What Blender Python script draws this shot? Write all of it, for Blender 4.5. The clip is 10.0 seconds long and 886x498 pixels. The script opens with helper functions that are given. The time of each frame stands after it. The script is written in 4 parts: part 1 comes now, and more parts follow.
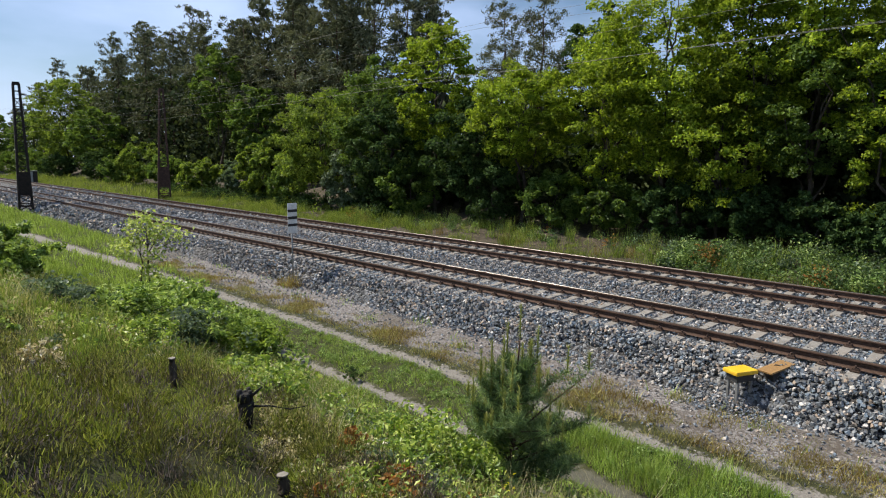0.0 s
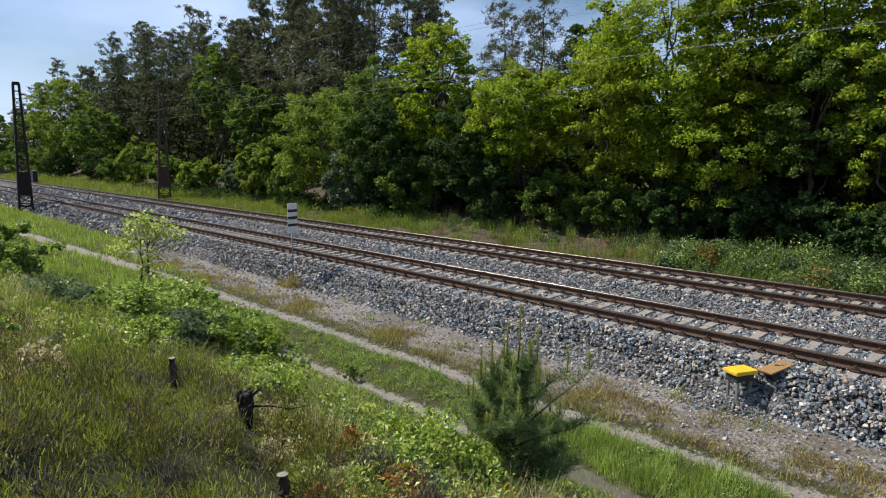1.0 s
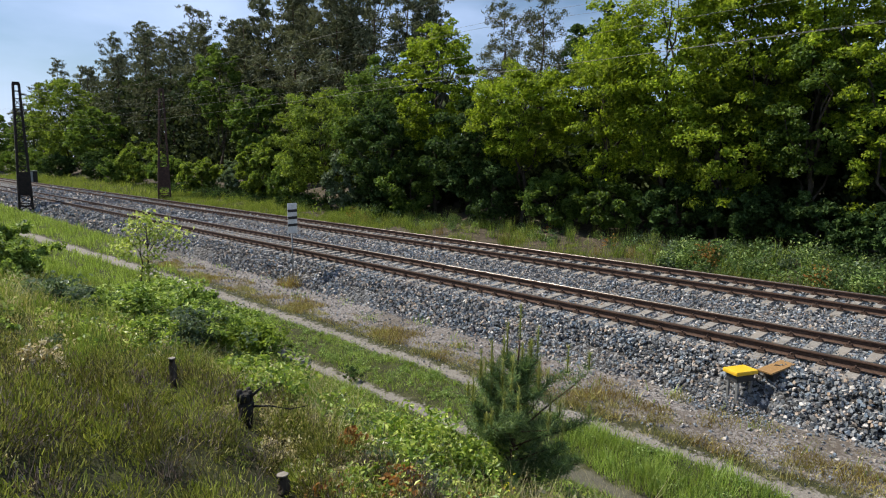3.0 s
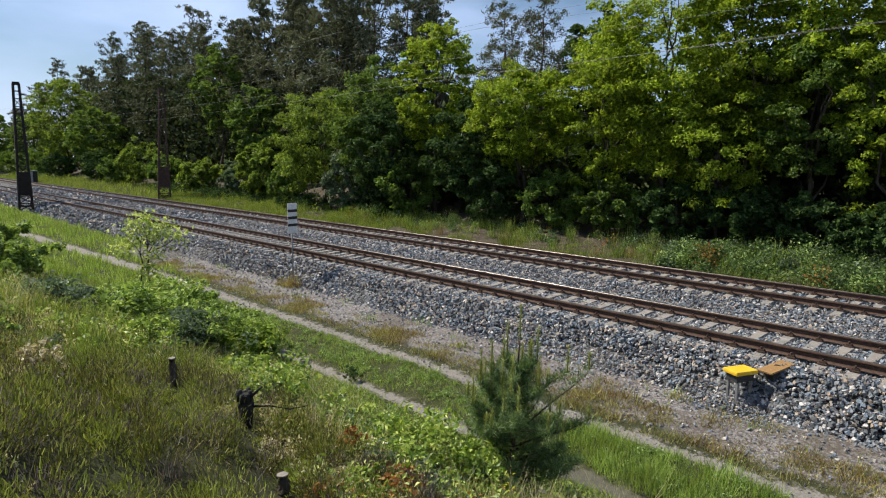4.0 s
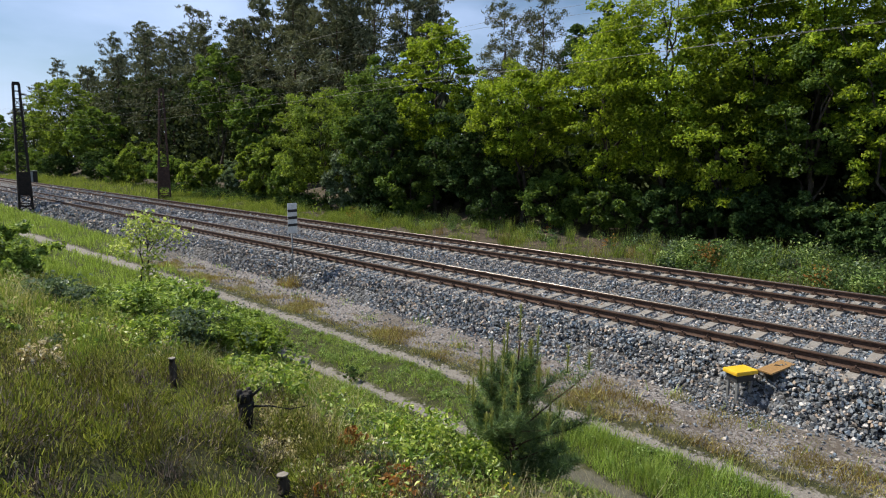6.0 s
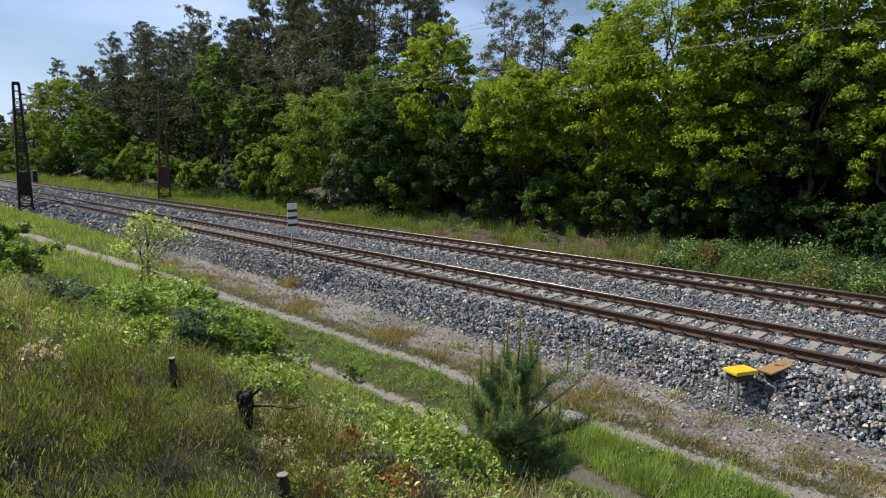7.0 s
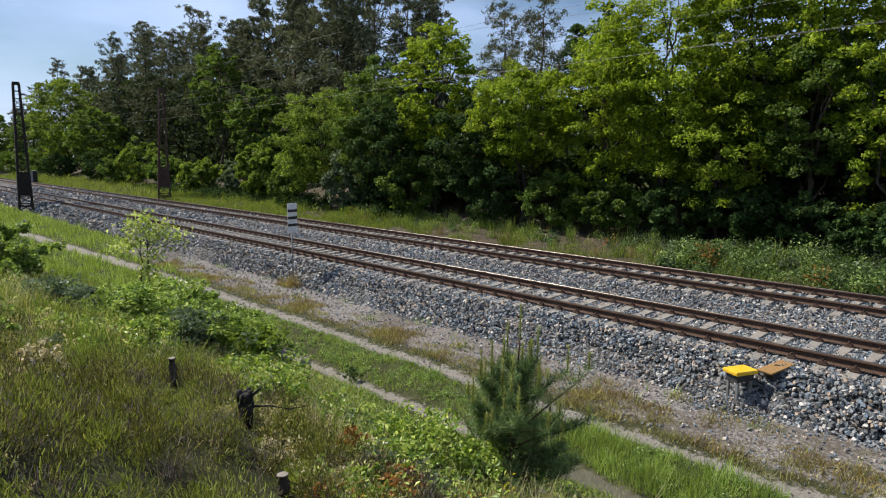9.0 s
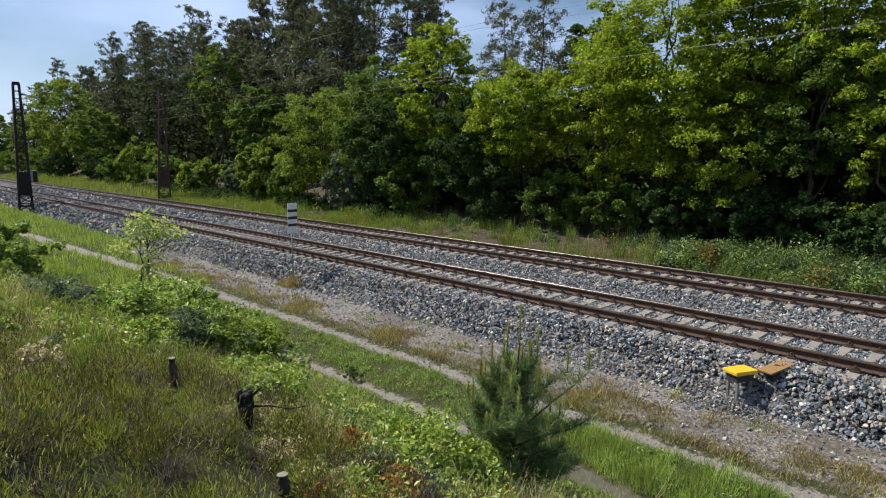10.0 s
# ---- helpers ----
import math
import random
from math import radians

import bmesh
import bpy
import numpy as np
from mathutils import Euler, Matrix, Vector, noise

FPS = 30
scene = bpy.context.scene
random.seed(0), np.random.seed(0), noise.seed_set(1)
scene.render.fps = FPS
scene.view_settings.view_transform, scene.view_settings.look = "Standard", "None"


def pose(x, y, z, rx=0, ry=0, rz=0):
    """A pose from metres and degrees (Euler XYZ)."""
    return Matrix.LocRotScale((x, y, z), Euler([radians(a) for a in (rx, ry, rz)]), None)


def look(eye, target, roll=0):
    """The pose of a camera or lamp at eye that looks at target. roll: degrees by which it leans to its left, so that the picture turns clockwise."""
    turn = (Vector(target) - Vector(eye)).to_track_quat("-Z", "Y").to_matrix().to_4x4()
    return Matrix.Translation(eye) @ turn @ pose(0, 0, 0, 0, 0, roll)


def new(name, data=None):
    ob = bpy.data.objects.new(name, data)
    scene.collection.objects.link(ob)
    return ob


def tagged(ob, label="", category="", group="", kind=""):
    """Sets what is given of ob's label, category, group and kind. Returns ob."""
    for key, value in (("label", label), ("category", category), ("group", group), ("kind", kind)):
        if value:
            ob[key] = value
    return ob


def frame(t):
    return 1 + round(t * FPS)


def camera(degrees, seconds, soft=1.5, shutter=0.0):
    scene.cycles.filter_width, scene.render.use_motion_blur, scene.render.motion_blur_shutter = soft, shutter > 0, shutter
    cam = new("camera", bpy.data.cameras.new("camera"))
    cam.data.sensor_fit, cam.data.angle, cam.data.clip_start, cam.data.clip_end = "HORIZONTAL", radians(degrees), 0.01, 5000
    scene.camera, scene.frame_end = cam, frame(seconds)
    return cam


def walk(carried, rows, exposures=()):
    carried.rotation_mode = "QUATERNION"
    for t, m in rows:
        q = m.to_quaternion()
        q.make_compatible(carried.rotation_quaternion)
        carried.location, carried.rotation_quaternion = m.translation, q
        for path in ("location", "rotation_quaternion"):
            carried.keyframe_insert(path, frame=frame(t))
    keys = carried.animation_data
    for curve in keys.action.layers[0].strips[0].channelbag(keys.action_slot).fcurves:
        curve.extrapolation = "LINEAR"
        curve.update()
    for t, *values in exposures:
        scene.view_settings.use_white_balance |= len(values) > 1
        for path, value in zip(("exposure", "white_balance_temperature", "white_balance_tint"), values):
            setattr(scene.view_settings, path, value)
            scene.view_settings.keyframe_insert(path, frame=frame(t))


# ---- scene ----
cam = camera(69.21, 10.0, soft=1.1)
EYE = Vector((2.636, -11.933, 3.226))
VIEW = look(EYE, EYE + Vector((-0.71564, 0.68421, -0.14041)), roll=0.37)
walk(cam, [(0.0, VIEW), (10.0, VIEW)], exposures=[(0.0, 0.38), (10.0, 0.34)])

# ---- light ----
SUN_WAY = Vector((-0.60, -0.24, 0.76)).normalized()
SUN_UP = math.asin(SUN_WAY.z)
world = bpy.data.worlds.new("sky")
scene.world = world
world.use_nodes = True


def sky_world():
    nt = world.node_tree
    nt.nodes.clear()
    out = nt.nodes.new("ShaderNodeOutputWorld")
    bg = nt.nodes.new("ShaderNodeBackground")
    sky = nt.nodes.new("ShaderNodeTexSky")
    sky.sky_type, sky.sun_disc = "NISHITA", False
    sky.sun_elevation, sky.sun_rotation = SUN_UP, math.atan2(SUN_WAY.x, SUN_WAY.y)
    sky.air_density, sky.dust_density, sky.ozone_density = 1.2, 0.25, 4.0
    coord = nt.nodes.new("ShaderNodeTexCoord")
    mapping = nt.nodes.new("ShaderNodeMapping")
    mapping.inputs["Scale"].default_value = (1.3, 1.3, 4.0)
    cloud = nt.nodes.new("ShaderNodeTexNoise")
    cloud.inputs["Scale"].default_value, cloud.inputs["Detail"].default_value = 1.6, 6
    ramp = nt.nodes.new("ShaderNodeMapRange")
    ramp.inputs["From Min"].default_value, ramp.inputs["From Max"].default_value = 0.38, 0.68
    ramp.inputs["To Max"].default_value = 0.85
    mix = nt.nodes.new("ShaderNodeMix")
    mix.data_type = "RGBA"
    mix.inputs["B"].default_value = (8.6, 10.4, 14.0, 1)
    tint = nt.nodes.new("ShaderNodeMix")
    tint.data_type, tint.blend_type = "RGBA", "MULTIPLY"
    tint.inputs["Factor"].default_value, tint.inputs["B"].default_value = 1.0, (0.92, 0.95, 1.02, 1)
    bg.inputs["Strength"].default_value = 0.068
    L = nt.links.new
    L(coord.outputs["Generated"], mapping.inputs["Vector"])
    L(mapping.outputs["Vector"], cloud.inputs["Vector"])
    L(cloud.outputs["Fac"], ramp.inputs["Value"])
    L(ramp.outputs["Result"], mix.inputs["Factor"])
    L(sky.outputs["Color"], mix.inputs["A"])
    L(mix.outputs["Result"], tint.inputs["A"])
    L(tint.outputs["Result"], bg.inputs["Color"])
    L(bg.outputs["Background"], out.inputs["Surface"])


sky_world()
sun = new("sun", bpy.data.lights.new("sun", "SUN"))
sun.data.energy, sun.data.angle, sun.data.color = 5.0, radians(0.6), (1.0, 0.94, 0.82)
sun.matrix_world = look(SUN_WAY * 80, (0, 0, 0))


# ---- materials ----
class Nodes:
    """Short forms for building a node material."""

    def __init__(self, name):
        self.mat = bpy.data.materials.new(name)
        self.mat.use_nodes = True
        self.nt = self.mat.node_tree
        self.bsdf = self.nt.nodes["Principled BSDF"]
        self.out = self.nt.nodes["Material Output"]
        self.place = self.nt.nodes.new("ShaderNodeNewGeometry")

    def link(self, a, b):
        self.nt.links.new(a, b)

    def put(self, socket, value):
        if isinstance(value, bpy.types.NodeSocket):
            self.link(value, socket)
        elif isinstance(value, tuple):
            socket.default_value = value if len(value) == 4 else (*value, 1)
        else:
            socket.default_value = value

    def math(self, op, a, b=0.0):
        n = self.nt.nodes.new("ShaderNodeMath")
        n.operation = op
        self.put(n.inputs[0], a)
        self.put(n.inputs[1], b)
        return n.outputs[0]

    def noise(self, scale, detail=4, rough=0.6, vector=None):
        n = self.nt.nodes.new("ShaderNodeTexNoise")
        n.inputs["Scale"].default_value = scale
        n.inputs["Detail"].default_value = detail
        n.inputs["Roughness"].default_value = rough
        self.link(vector or self.place.outputs["Position"], n.inputs["Vector"])
        return n.outputs["Fac"]

    def cells(self, scale, feature="F1", out="Color"):
        n = self.nt.nodes.new("ShaderNodeTexVoronoi")
        n.feature = feature
        n.inputs["Scale"].default_value = scale
        self.link(self.place.outputs["Position"], n.inputs["Vector"])
        return n.outputs[out]

    def span(self, v, a, b, lo=0.0, hi=1.0):
        n = self.nt.nodes.new("ShaderNodeMapRange")
        self.put(n.inputs["Value"], v)
        for key, val in (("From Min", a), ("From Max", b), ("To Min", lo), ("To Max", hi)):
            n.inputs[key].default_value = val
        return n.outputs["Result"]

    def mix(self, f, a, b):
        n = self.nt.nodes.new("ShaderNodeMix")
        n.data_type = "RGBA"
        self.put(n.inputs["Factor"], f)
        self.put(n.inputs["A"], a)
        self.put(n.inputs["B"], b)
        return n.outputs["Result"]

    def ramp(self, f, *stops):
        n = self.nt.nodes.new("ShaderNodeValToRGB")
        el = n.color_ramp.elements
        while len(el) < len(stops):
            el.new(0.5)
        for e, (at, c) in zip(el, stops):
            e.position, e.color = at, (*c, 1)
        self.put(n.inputs["Fac"], f)
        return n.outputs["Color"]

    def bump(self, height, strength=0.4, distance=0.02):
        n = self.nt.nodes.new("ShaderNodeBump")
        n.inputs["Strength"].default_value, n.inputs["Distance"].default_value = strength, distance
        self.put(n.inputs["Height"], height)
        self.link(n.outputs["Normal"], self.bsdf.inputs["Normal"])

    def random(self):
        return self.place.outputs["Random Per Island"]

    def each(self):
        return self.nt.nodes.new("ShaderNodeObjectInfo").outputs["Random"]

    def axis(self, which):
        n = self.nt.nodes.new("ShaderNodeSeparateXYZ")
        self.link(self.place.outputs["Position"], n.inputs[0])
        return n.outputs[which]

    def done(self, colour, rough=0.8, metal=0.0, spec=0.4):
        self.put(self.bsdf.inputs["Base Color"], colour)
        self.put(self.bsdf.inputs["Roughness"], rough)
        self.put(self.bsdf.inputs["Metallic"], metal)
        self.bsdf.inputs["Specular IOR Level"].default_value = spec
        return self.mat


def leafy(name, a, b, c, through_light=0.45, patch=0.6, rough=0.55, spec=0.3, swing=0.4):
    """Leaves: three tones from island to island, large patches of tone, light shining through."""
    n = Nodes(name)
    a, b, c = [tuple(v * k for v in q) for q, k in ((a, 0.8), (b, 1.15), (c, 1.5))]
    col = n.ramp(n.random(), (0.0, a), (0.5, b), (1.0, c))
    tone = n.span(n.noise(patch, 4), 0.32, 0.68, 1 - swing, 1 + swing)
    hsv = n.nt.nodes.new("ShaderNodeHueSaturation")
    n.link(tone, hsv.inputs["Value"])
    n.link(col, hsv.inputs["Color"])
    n.done(hsv.outputs["Color"], rough, 0, spec)
    tr = n.nt.nodes.new("ShaderNodeBsdfTranslucent")
    warm = n.mix(0.5, hsv.outputs["Color"], (b[0] * 1.7, b[1] * 1.5, b[2] * 0.6))
    n.link(warm, tr.inputs["Color"])
    mx = n.nt.nodes.new("ShaderNodeMixShader")
    mx.inputs[0].default_value = through_light
    n.link(n.bsdf.outputs[0], mx.inputs[1])
    n.link(tr.outputs[0], mx.inputs[2])
    n.link(mx.outputs[0], n.out.inputs["Surface"])
    return n.mat


def ground_material():
    n = Nodes("ground")
    x, y = n.axis(0), n.axis(1)
    big, fine, grit = n.noise(0.35, 5), n.noise(6, 6, 0.7), n.noise(38, 4, 0.75)
    wob = n.math("MULTIPLY", n.math("SUBTRACT", n.noise(1.3, 4), 0.5), 0.55)
    yy = n.math("ADD", y, wob)
    # soil with moss and litter
    soil = n.ramp(fine, (0.25, (0.02, 0.02, 0.01)), (0.55, (0.05, 0.052, 0.02)), (0.8, (0.11, 0.10, 0.05)))
    litter = n.ramp(n.noise(4, 6, 0.75), (0.3, (0.025, 0.025, 0.014)), (0.52, (0.075, 0.06, 0.042)), (0.75, (0.165, 0.125, 0.093)))
    col = n.mix(n.span(yy, 8.4, 9.4), soil, litter)
    # trodden gravel beside the ballast
    stones = n.cells(26)
    grey = n.ramp(grit, (0.25, (0.03, 0.026, 0.023)), (0.5, (0.15, 0.13, 0.118)), (0.8, (0.39, 0.35, 0.32)))
    bw = n.nt.nodes.new("ShaderNodeRGBToBW")
    n.link(stones, bw.inputs[0])
    pebbly = n.mix(n.math("MULTIPLY", n.span(bw.outputs[0], 0.55, 0.7), 0.5), grey, (0.42, 0.40, 0.38))
    pebbly = n.mix(n.span(big, 0.42, 0.62, 0, 0.7), pebbly, (0.085, 0.065, 0.042))
    gy = n.math("ADD", yy, n.math("MULTIPLY", n.math("SUBTRACT", grit, 0.5), 0.5))
    strip = n.math("MULTIPLY", n.span(gy, -3.05, -2.85), n.math("MULTIPLY", n.span(yy, 0.4, 0.0), n.span(x, -34, -22)))
    col = n.mix(strip, col, pebbly)
    # two wheel ruts of pale sand
    bend = n.math("MULTIPLY", n.math("MULTIPLY", x, x), 0.0009)
    sand = n.ramp(grit, (0.25, (0.12, 0.107, 0.09)), (0.55, (0.245, 0.222, 0.192)), (0.85, (0.37, 0.34, 0.30)))
    for c, w in ((3.45, 0.16), (5.10, 0.14)):
        d = n.math("ABSOLUTE", n.math("ADD", n.math("ADD", n.math("ADD", y, n.math("ADD", n.math("MULTIPLY", wob, 0.5), n.math("MULTIPLY", n.math("SUBTRACT", n.noise(9, 5, 0.7), 0.5), 0.75))), bend), c))
        d = n.math("SUBTRACT", d, n.span(x, -9, -26, 0, 0.16))
        seen = n.math("MULTIPLY", n.span(x, -12.5, -10.5), n.span(x, -3.6, -2.2, 1.0, 0.35)) if c > 5 else 1.0
        col = n.mix(n.math("MULTIPLY", n.span(d, w + 0.06, w - 0.04), seen), col, sand)
    n.bump(n.math("ADD", fine, n.math("MULTIPLY", grit, 0.6)), 0.7, 0.05)
    return n.done(col, 0.92, 0, 0.2)


def stone_material(name="ballast"):
    n = Nodes(name)
    col = n.ramp(n.random(), (0.0, (0.025, 0.029, 0.033)), (0.26, (0.10, 0.112, 0.122)), (0.5, (0.23, 0.242, 0.25)), (0.67, (0.125, 0.18, 0.24)), (0.84, (0.33, 0.24, 0.165)), (1.0, (0.60, 0.58, 0.55)))
    dust = n.mix(n.span(n.noise(1.1, 4), 0.45, 0.7, 0, 0.35), col, (0.22, 0.17, 0.135))
    n.bump(n.noise(60, 3), 0.3, 0.01)
    return n.done(n.mix(n.span(n.noise(70, 3), 0.45, 0.75, 0, 0.3), dust, (0.42, 0.41, 0.40)), 0.8, 0, 0.35)


def bed_material():
    n = Nodes("ballast bed")
    cell = n.cells(18)
    bw = n.nt.nodes.new("ShaderNodeRGBToBW")
    n.link(cell, bw.inputs[0])
    col = n.ramp(bw.outputs[0], (0.15, (0.012, 0.012, 0.013)), (0.5, (0.07, 0.071, 0.074)), (0.8, (0.24, 0.24, 0.24)))
    n.bump(n.cells(18, "DISTANCE_TO_EDGE", "Distance"), 0.9, 0.06)
    return n.done(n.mix(n.span(n.noise(0.8, 4), 0.4, 0.7, 0, 0.35), col, (0.2, 0.17, 0.14)), 0.9, 0, 0.2)


def concrete_material():
    n = Nodes("sleeper concrete")
    base = n.ramp(n.noise(9, 5, 0.7), (0.3, (0.15, 0.135, 0.118)), (0.6, (0.255, 0.235, 0.21)), (0.8, (0.35, 0.325, 0.30)))
    col = n.mix(n.span(n.each(), 0, 1, 0, 0.35), base, (0.30, 0.25, 0.2))
    n.bump(n.noise(55, 4), 0.35, 0.01)
    return n.done(n.mix(n.span(n.noise(22, 4), 0.55, 0.72, 0, 0.6), col, (0.19, 0.14, 0.10)), 0.85, 0, 0.3)


def rail_material():
    """Rusted web and foot."""
    n = Nodes("rail steel")
    n.bump(n.noise(50, 3), 0.2, 0.006)
    return n.done(n.ramp(n.noise(14, 5, 0.7), (0.3, (0.045, 0.026, 0.019)), (0.55, (0.09, 0.053, 0.037)), (0.8, (0.15, 0.095, 0.067))), 0.85, 0.05, 0.3)


def worn_material():
    """The running band and gauge corner, worn bright by wheels."""
    n = Nodes("worn rail head")
    return n.done(n.ramp(n.noise(9, 4), (0.3, (0.10, 0.085, 0.075)), (0.7, (0.19, 0.175, 0.16))), n.span(n.noise(5, 3), 0.3, 0.7, 0.34, 0.46), 0.75)


def rust_material(name, dark=(0.025, 0.018, 0.015), mid=(0.06, 0.035, 0.025), light=(0.13, 0.07, 0.045), scale=6):
    n = Nodes(name)
    n.bump(n.noise(40, 4), 0.3, 0.008)
    return n.done(n.ramp(n.noise(scale, 6, 0.7), (0.3, dark), (0.55, mid), (0.8, light)), 0.8, 0.1, 0.3)


def speckled(name, a, b, c, scale=8, rough=0.7, metal=0.0, relief=0.2, spec=0.4, stretch=None):
    n = Nodes(name)
    vec = None
    if stretch:
        mp = n.nt.nodes.new("ShaderNodeMapping")
        mp.inputs["Scale"].default_value = stretch
        n.link(n.place.outputs["Position"], mp.inputs["Vector"])
        vec = mp.outputs["Vector"]
    f = n.noise(scale, 6, 0.7, vec)
    n.bump(f, relief, 0.01)
    return n.done(n.ramp(f, (0.3, a), (0.55, b), (0.78, c)), rough, metal, spec)


M_GROUND, M_STONE, M_BED, M_SLEEPER, M_RAIL = ground_material(), stone_material(), bed_material(), concrete_material(), rail_material()
M_WORN = worn_material()
M_CLIP = rust_material("fastening steel", (0.03, 0.02, 0.015), (0.075, 0.045, 0.032), (0.14, 0.085, 0.06), 20)
M_MAST = rust_material("dark mast steel", (0.012, 0.01, 0.01), (0.03, 0.023, 0.02), (0.07, 0.045, 0.035))
M_MAST_RUST = rust_material("rusty mast steel", (0.035, 0.022, 0.018), (0.08, 0.047, 0.036), (0.17, 0.10, 0.075))
M_ZINC = speckled("weathered zinc", (0.16, 0.16, 0.16), (0.25, 0.25, 0.25), (0.36, 0.36, 0.35), 12, 0.5, 0.5)
M_WIRE = speckled("copper wire", (0.12, 0.115, 0.105), (0.19, 0.18, 0.165), (0.26, 0.25, 0.23), 3, 0.5, 0.35)
M_WHITE = speckled("white sign paint", (0.50, 0.50, 0.48), (0.66, 0.66, 0.64), (0.74, 0.74, 0.72), 9, 0.5, 0, 0.1)
M_BLACK = speckled("black sign paint", (0.012, 0.012, 0.013), (0.02, 0.02, 0.022), (0.035, 0.035, 0.035), 9, 0.5, 0, 0.1)
M_YELLOW = speckled("yellow plastic", (0.66, 0.38, 0.02), (0.78, 0.47, 0.028), (0.84, 0.54, 0.05), 7, 0.42, 0, 0.08)
M_BOARD = speckled("orange brown board", (0.19, 0.105, 0.04), (0.30, 0.17, 0.06), (0.37, 0.225, 0.095), 5, 0.6, 0, 0.2, 0.4, (3, 9, 3))
M_DARK = speckled("dark housing", (0.018, 0.018, 0.02), (0.035, 0.035, 0.037), (0.07, 0.068, 0.065), 11, 0.6, 0.1)
M_BARK = speckled("bark", (0.03, 0.024, 0.018), (0.075, 0.06, 0.045), (0.15, 0.125, 0.10), 9, 0.9, 0, 0.7, 0.2, (2, 2, 0.5))
M_PINEBARK = speckled("pine bark", (0.035, 0.024, 0.018), (0.10, 0.062, 0.042), (0.20, 0.125, 0.085), 7, 0.9, 0, 0.7, 0.2, (2, 2, 0.5))
M_TWIG = speckled("green twig", (0.06, 0.05, 0.025), (0.12, 0.11, 0.05), (0.18, 0.16, 0.08), 20, 0.7)
M_POST = speckled("weathered post", (0.035, 0.028, 0.022), (0.085, 0.07, 0.055), (0.19, 0.165, 0.135), 14, 0.9, 0, 0.7, 0.2, (4, 4, 0.6))
M_CHAR = speckled("blackened stump", (0.008, 0.008, 0.008), (0.022, 0.02, 0.018), (0.07, 0.062, 0.05), 18, 0.85, 0, 0.8, 0.3, (3, 3, 0.8))
M_CUT = speckled("cut wood", (0.14, 0.12, 0.10), (0.24, 0.215, 0.18), (0.36, 0.32, 0.28), 20, 0.85)
M_CABINET = speckled("grey cabinet paint", (0.22, 0.24, 0.25), (0.32, 0.34, 0.35), (0.4, 0.42, 0.42), 5, 0.5)
M_ROBINIA = leafy("yellow green leaves", (0.047, 0.09, 0.012), (0.155, 0.232, 0.02), (0.335, 0.39, 0.038), 0.58, 0.6, swing=0.5)
M_OAK = leafy("green leaves", (0.045, 0.09, 0.016), (0.085, 0.145, 0.024), (0.15, 0.21, 0.038), 0.45, 0.5)
# near-black green: the shade inside the wood is put into this colour
M_SHADE = leafy("shade-dark wood foliage", (0.016, 0.026, 0.012), (0.034, 0.05, 0.02), (0.065, 0.08, 0.035), 0.25, 0.4, 0.8, 0.05)
M_MID = leafy("sunlit green leaves", (0.055, 0.10, 0.016), (0.12, 0.18, 0.026), (0.22, 0.28, 0.045), 0.5, 0.4)
M_STRAW = leafy("straw", (0.20, 0.18, 0.10), (0.36, 0.33, 0.19), (0.55, 0.50, 0.33), 0.4, 2.0)
# dark leaf green; at the foot of the wood it also stands for shade
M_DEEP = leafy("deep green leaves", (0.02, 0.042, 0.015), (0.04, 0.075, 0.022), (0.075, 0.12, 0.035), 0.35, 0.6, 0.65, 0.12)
M_ELDER = leafy("grey green leaves", (0.05, 0.085, 0.045), (0.08, 0.12, 0.06), (0.15, 0.19, 0.12), 0.35, 0.8)
M_PINE = leafy("pine needles", (0.04, 0.05, 0.03), (0.085, 0.10, 0.056), (0.155, 0.158, 0.095), 0.2, 0.35, 0.7, 0.1)
M_YOUNGPINE = leafy("young pine needles", (0.04, 0.085, 0.035), (0.095, 0.155, 0.06), (0.18, 0.24, 0.08), 0.3, 2.5)
M_CANDLE = leafy("pine candles", (0.16, 0.20, 0.045), (0.25, 0.28, 0.075), (0.36, 0.34, 0.13), 0.3, 2)
M_BUSH = leafy("fresh leaves", (0.045, 0.095, 0.016), (0.16, 0.25, 0.05), (0.40, 0.46, 0.14), 0.45, 3.0, 0.45, 0.4)
M_SAPLING = leafy("pale young leaves", (0.11, 0.19, 0.035), (0.27, 0.35, 0.09), (0.50, 0.52, 0.21), 0.5, 3.0, 0.4, 0.5)
M_BRAMBLE = leafy("bramble leaves", (0.075, 0.15, 0.02), (0.17, 0.26, 0.04), (0.43, 0.46, 0.12), 0.4, 2.0, 0.45, 0.4)
M_RED = leafy("reddish leaves", (0.14, 0.06, 0.025), (0.26, 0.12, 0.035), (0.34, 0.21, 0.06), 0.4, 2.0)
M_YOLK = leafy("yellow leaves", (0.42, 0.42, 0.02), (0.55, 0.54, 0.03), (0.65, 0.62, 0.06), 0.4, 2.0)
M_GRASS = leafy("green grass", (0.075, 0.14, 0.027), (0.175, 0.265, 0.05), (0.34, 0.40, 0.12), 0.45, 1.8)
M_CLOVER = leafy("clover leaves", (0.065, 0.125, 0.03), (0.16, 0.255, 0.065), (0.35, 0.42, 0.16), 0.4, 2.5)
M_LUSH = leafy("lush dark grass", (0.04, 0.08, 0.016), (0.11, 0.175, 0.03), (0.30, 0.34, 0.08), 0.45, 1.8)
M_MEADOW = leafy("meadow grass", (0.07, 0.085, 0.028), (0.20, 0.205, 0.068), (0.42, 0.37, 0.17), 0.45, 2.4)
M_DRY = leafy("dry weeds", (0.10, 0.072, 0.03), (0.20, 0.15, 0.055), (0.30, 0.27, 0.085), 0.3, 2.5)
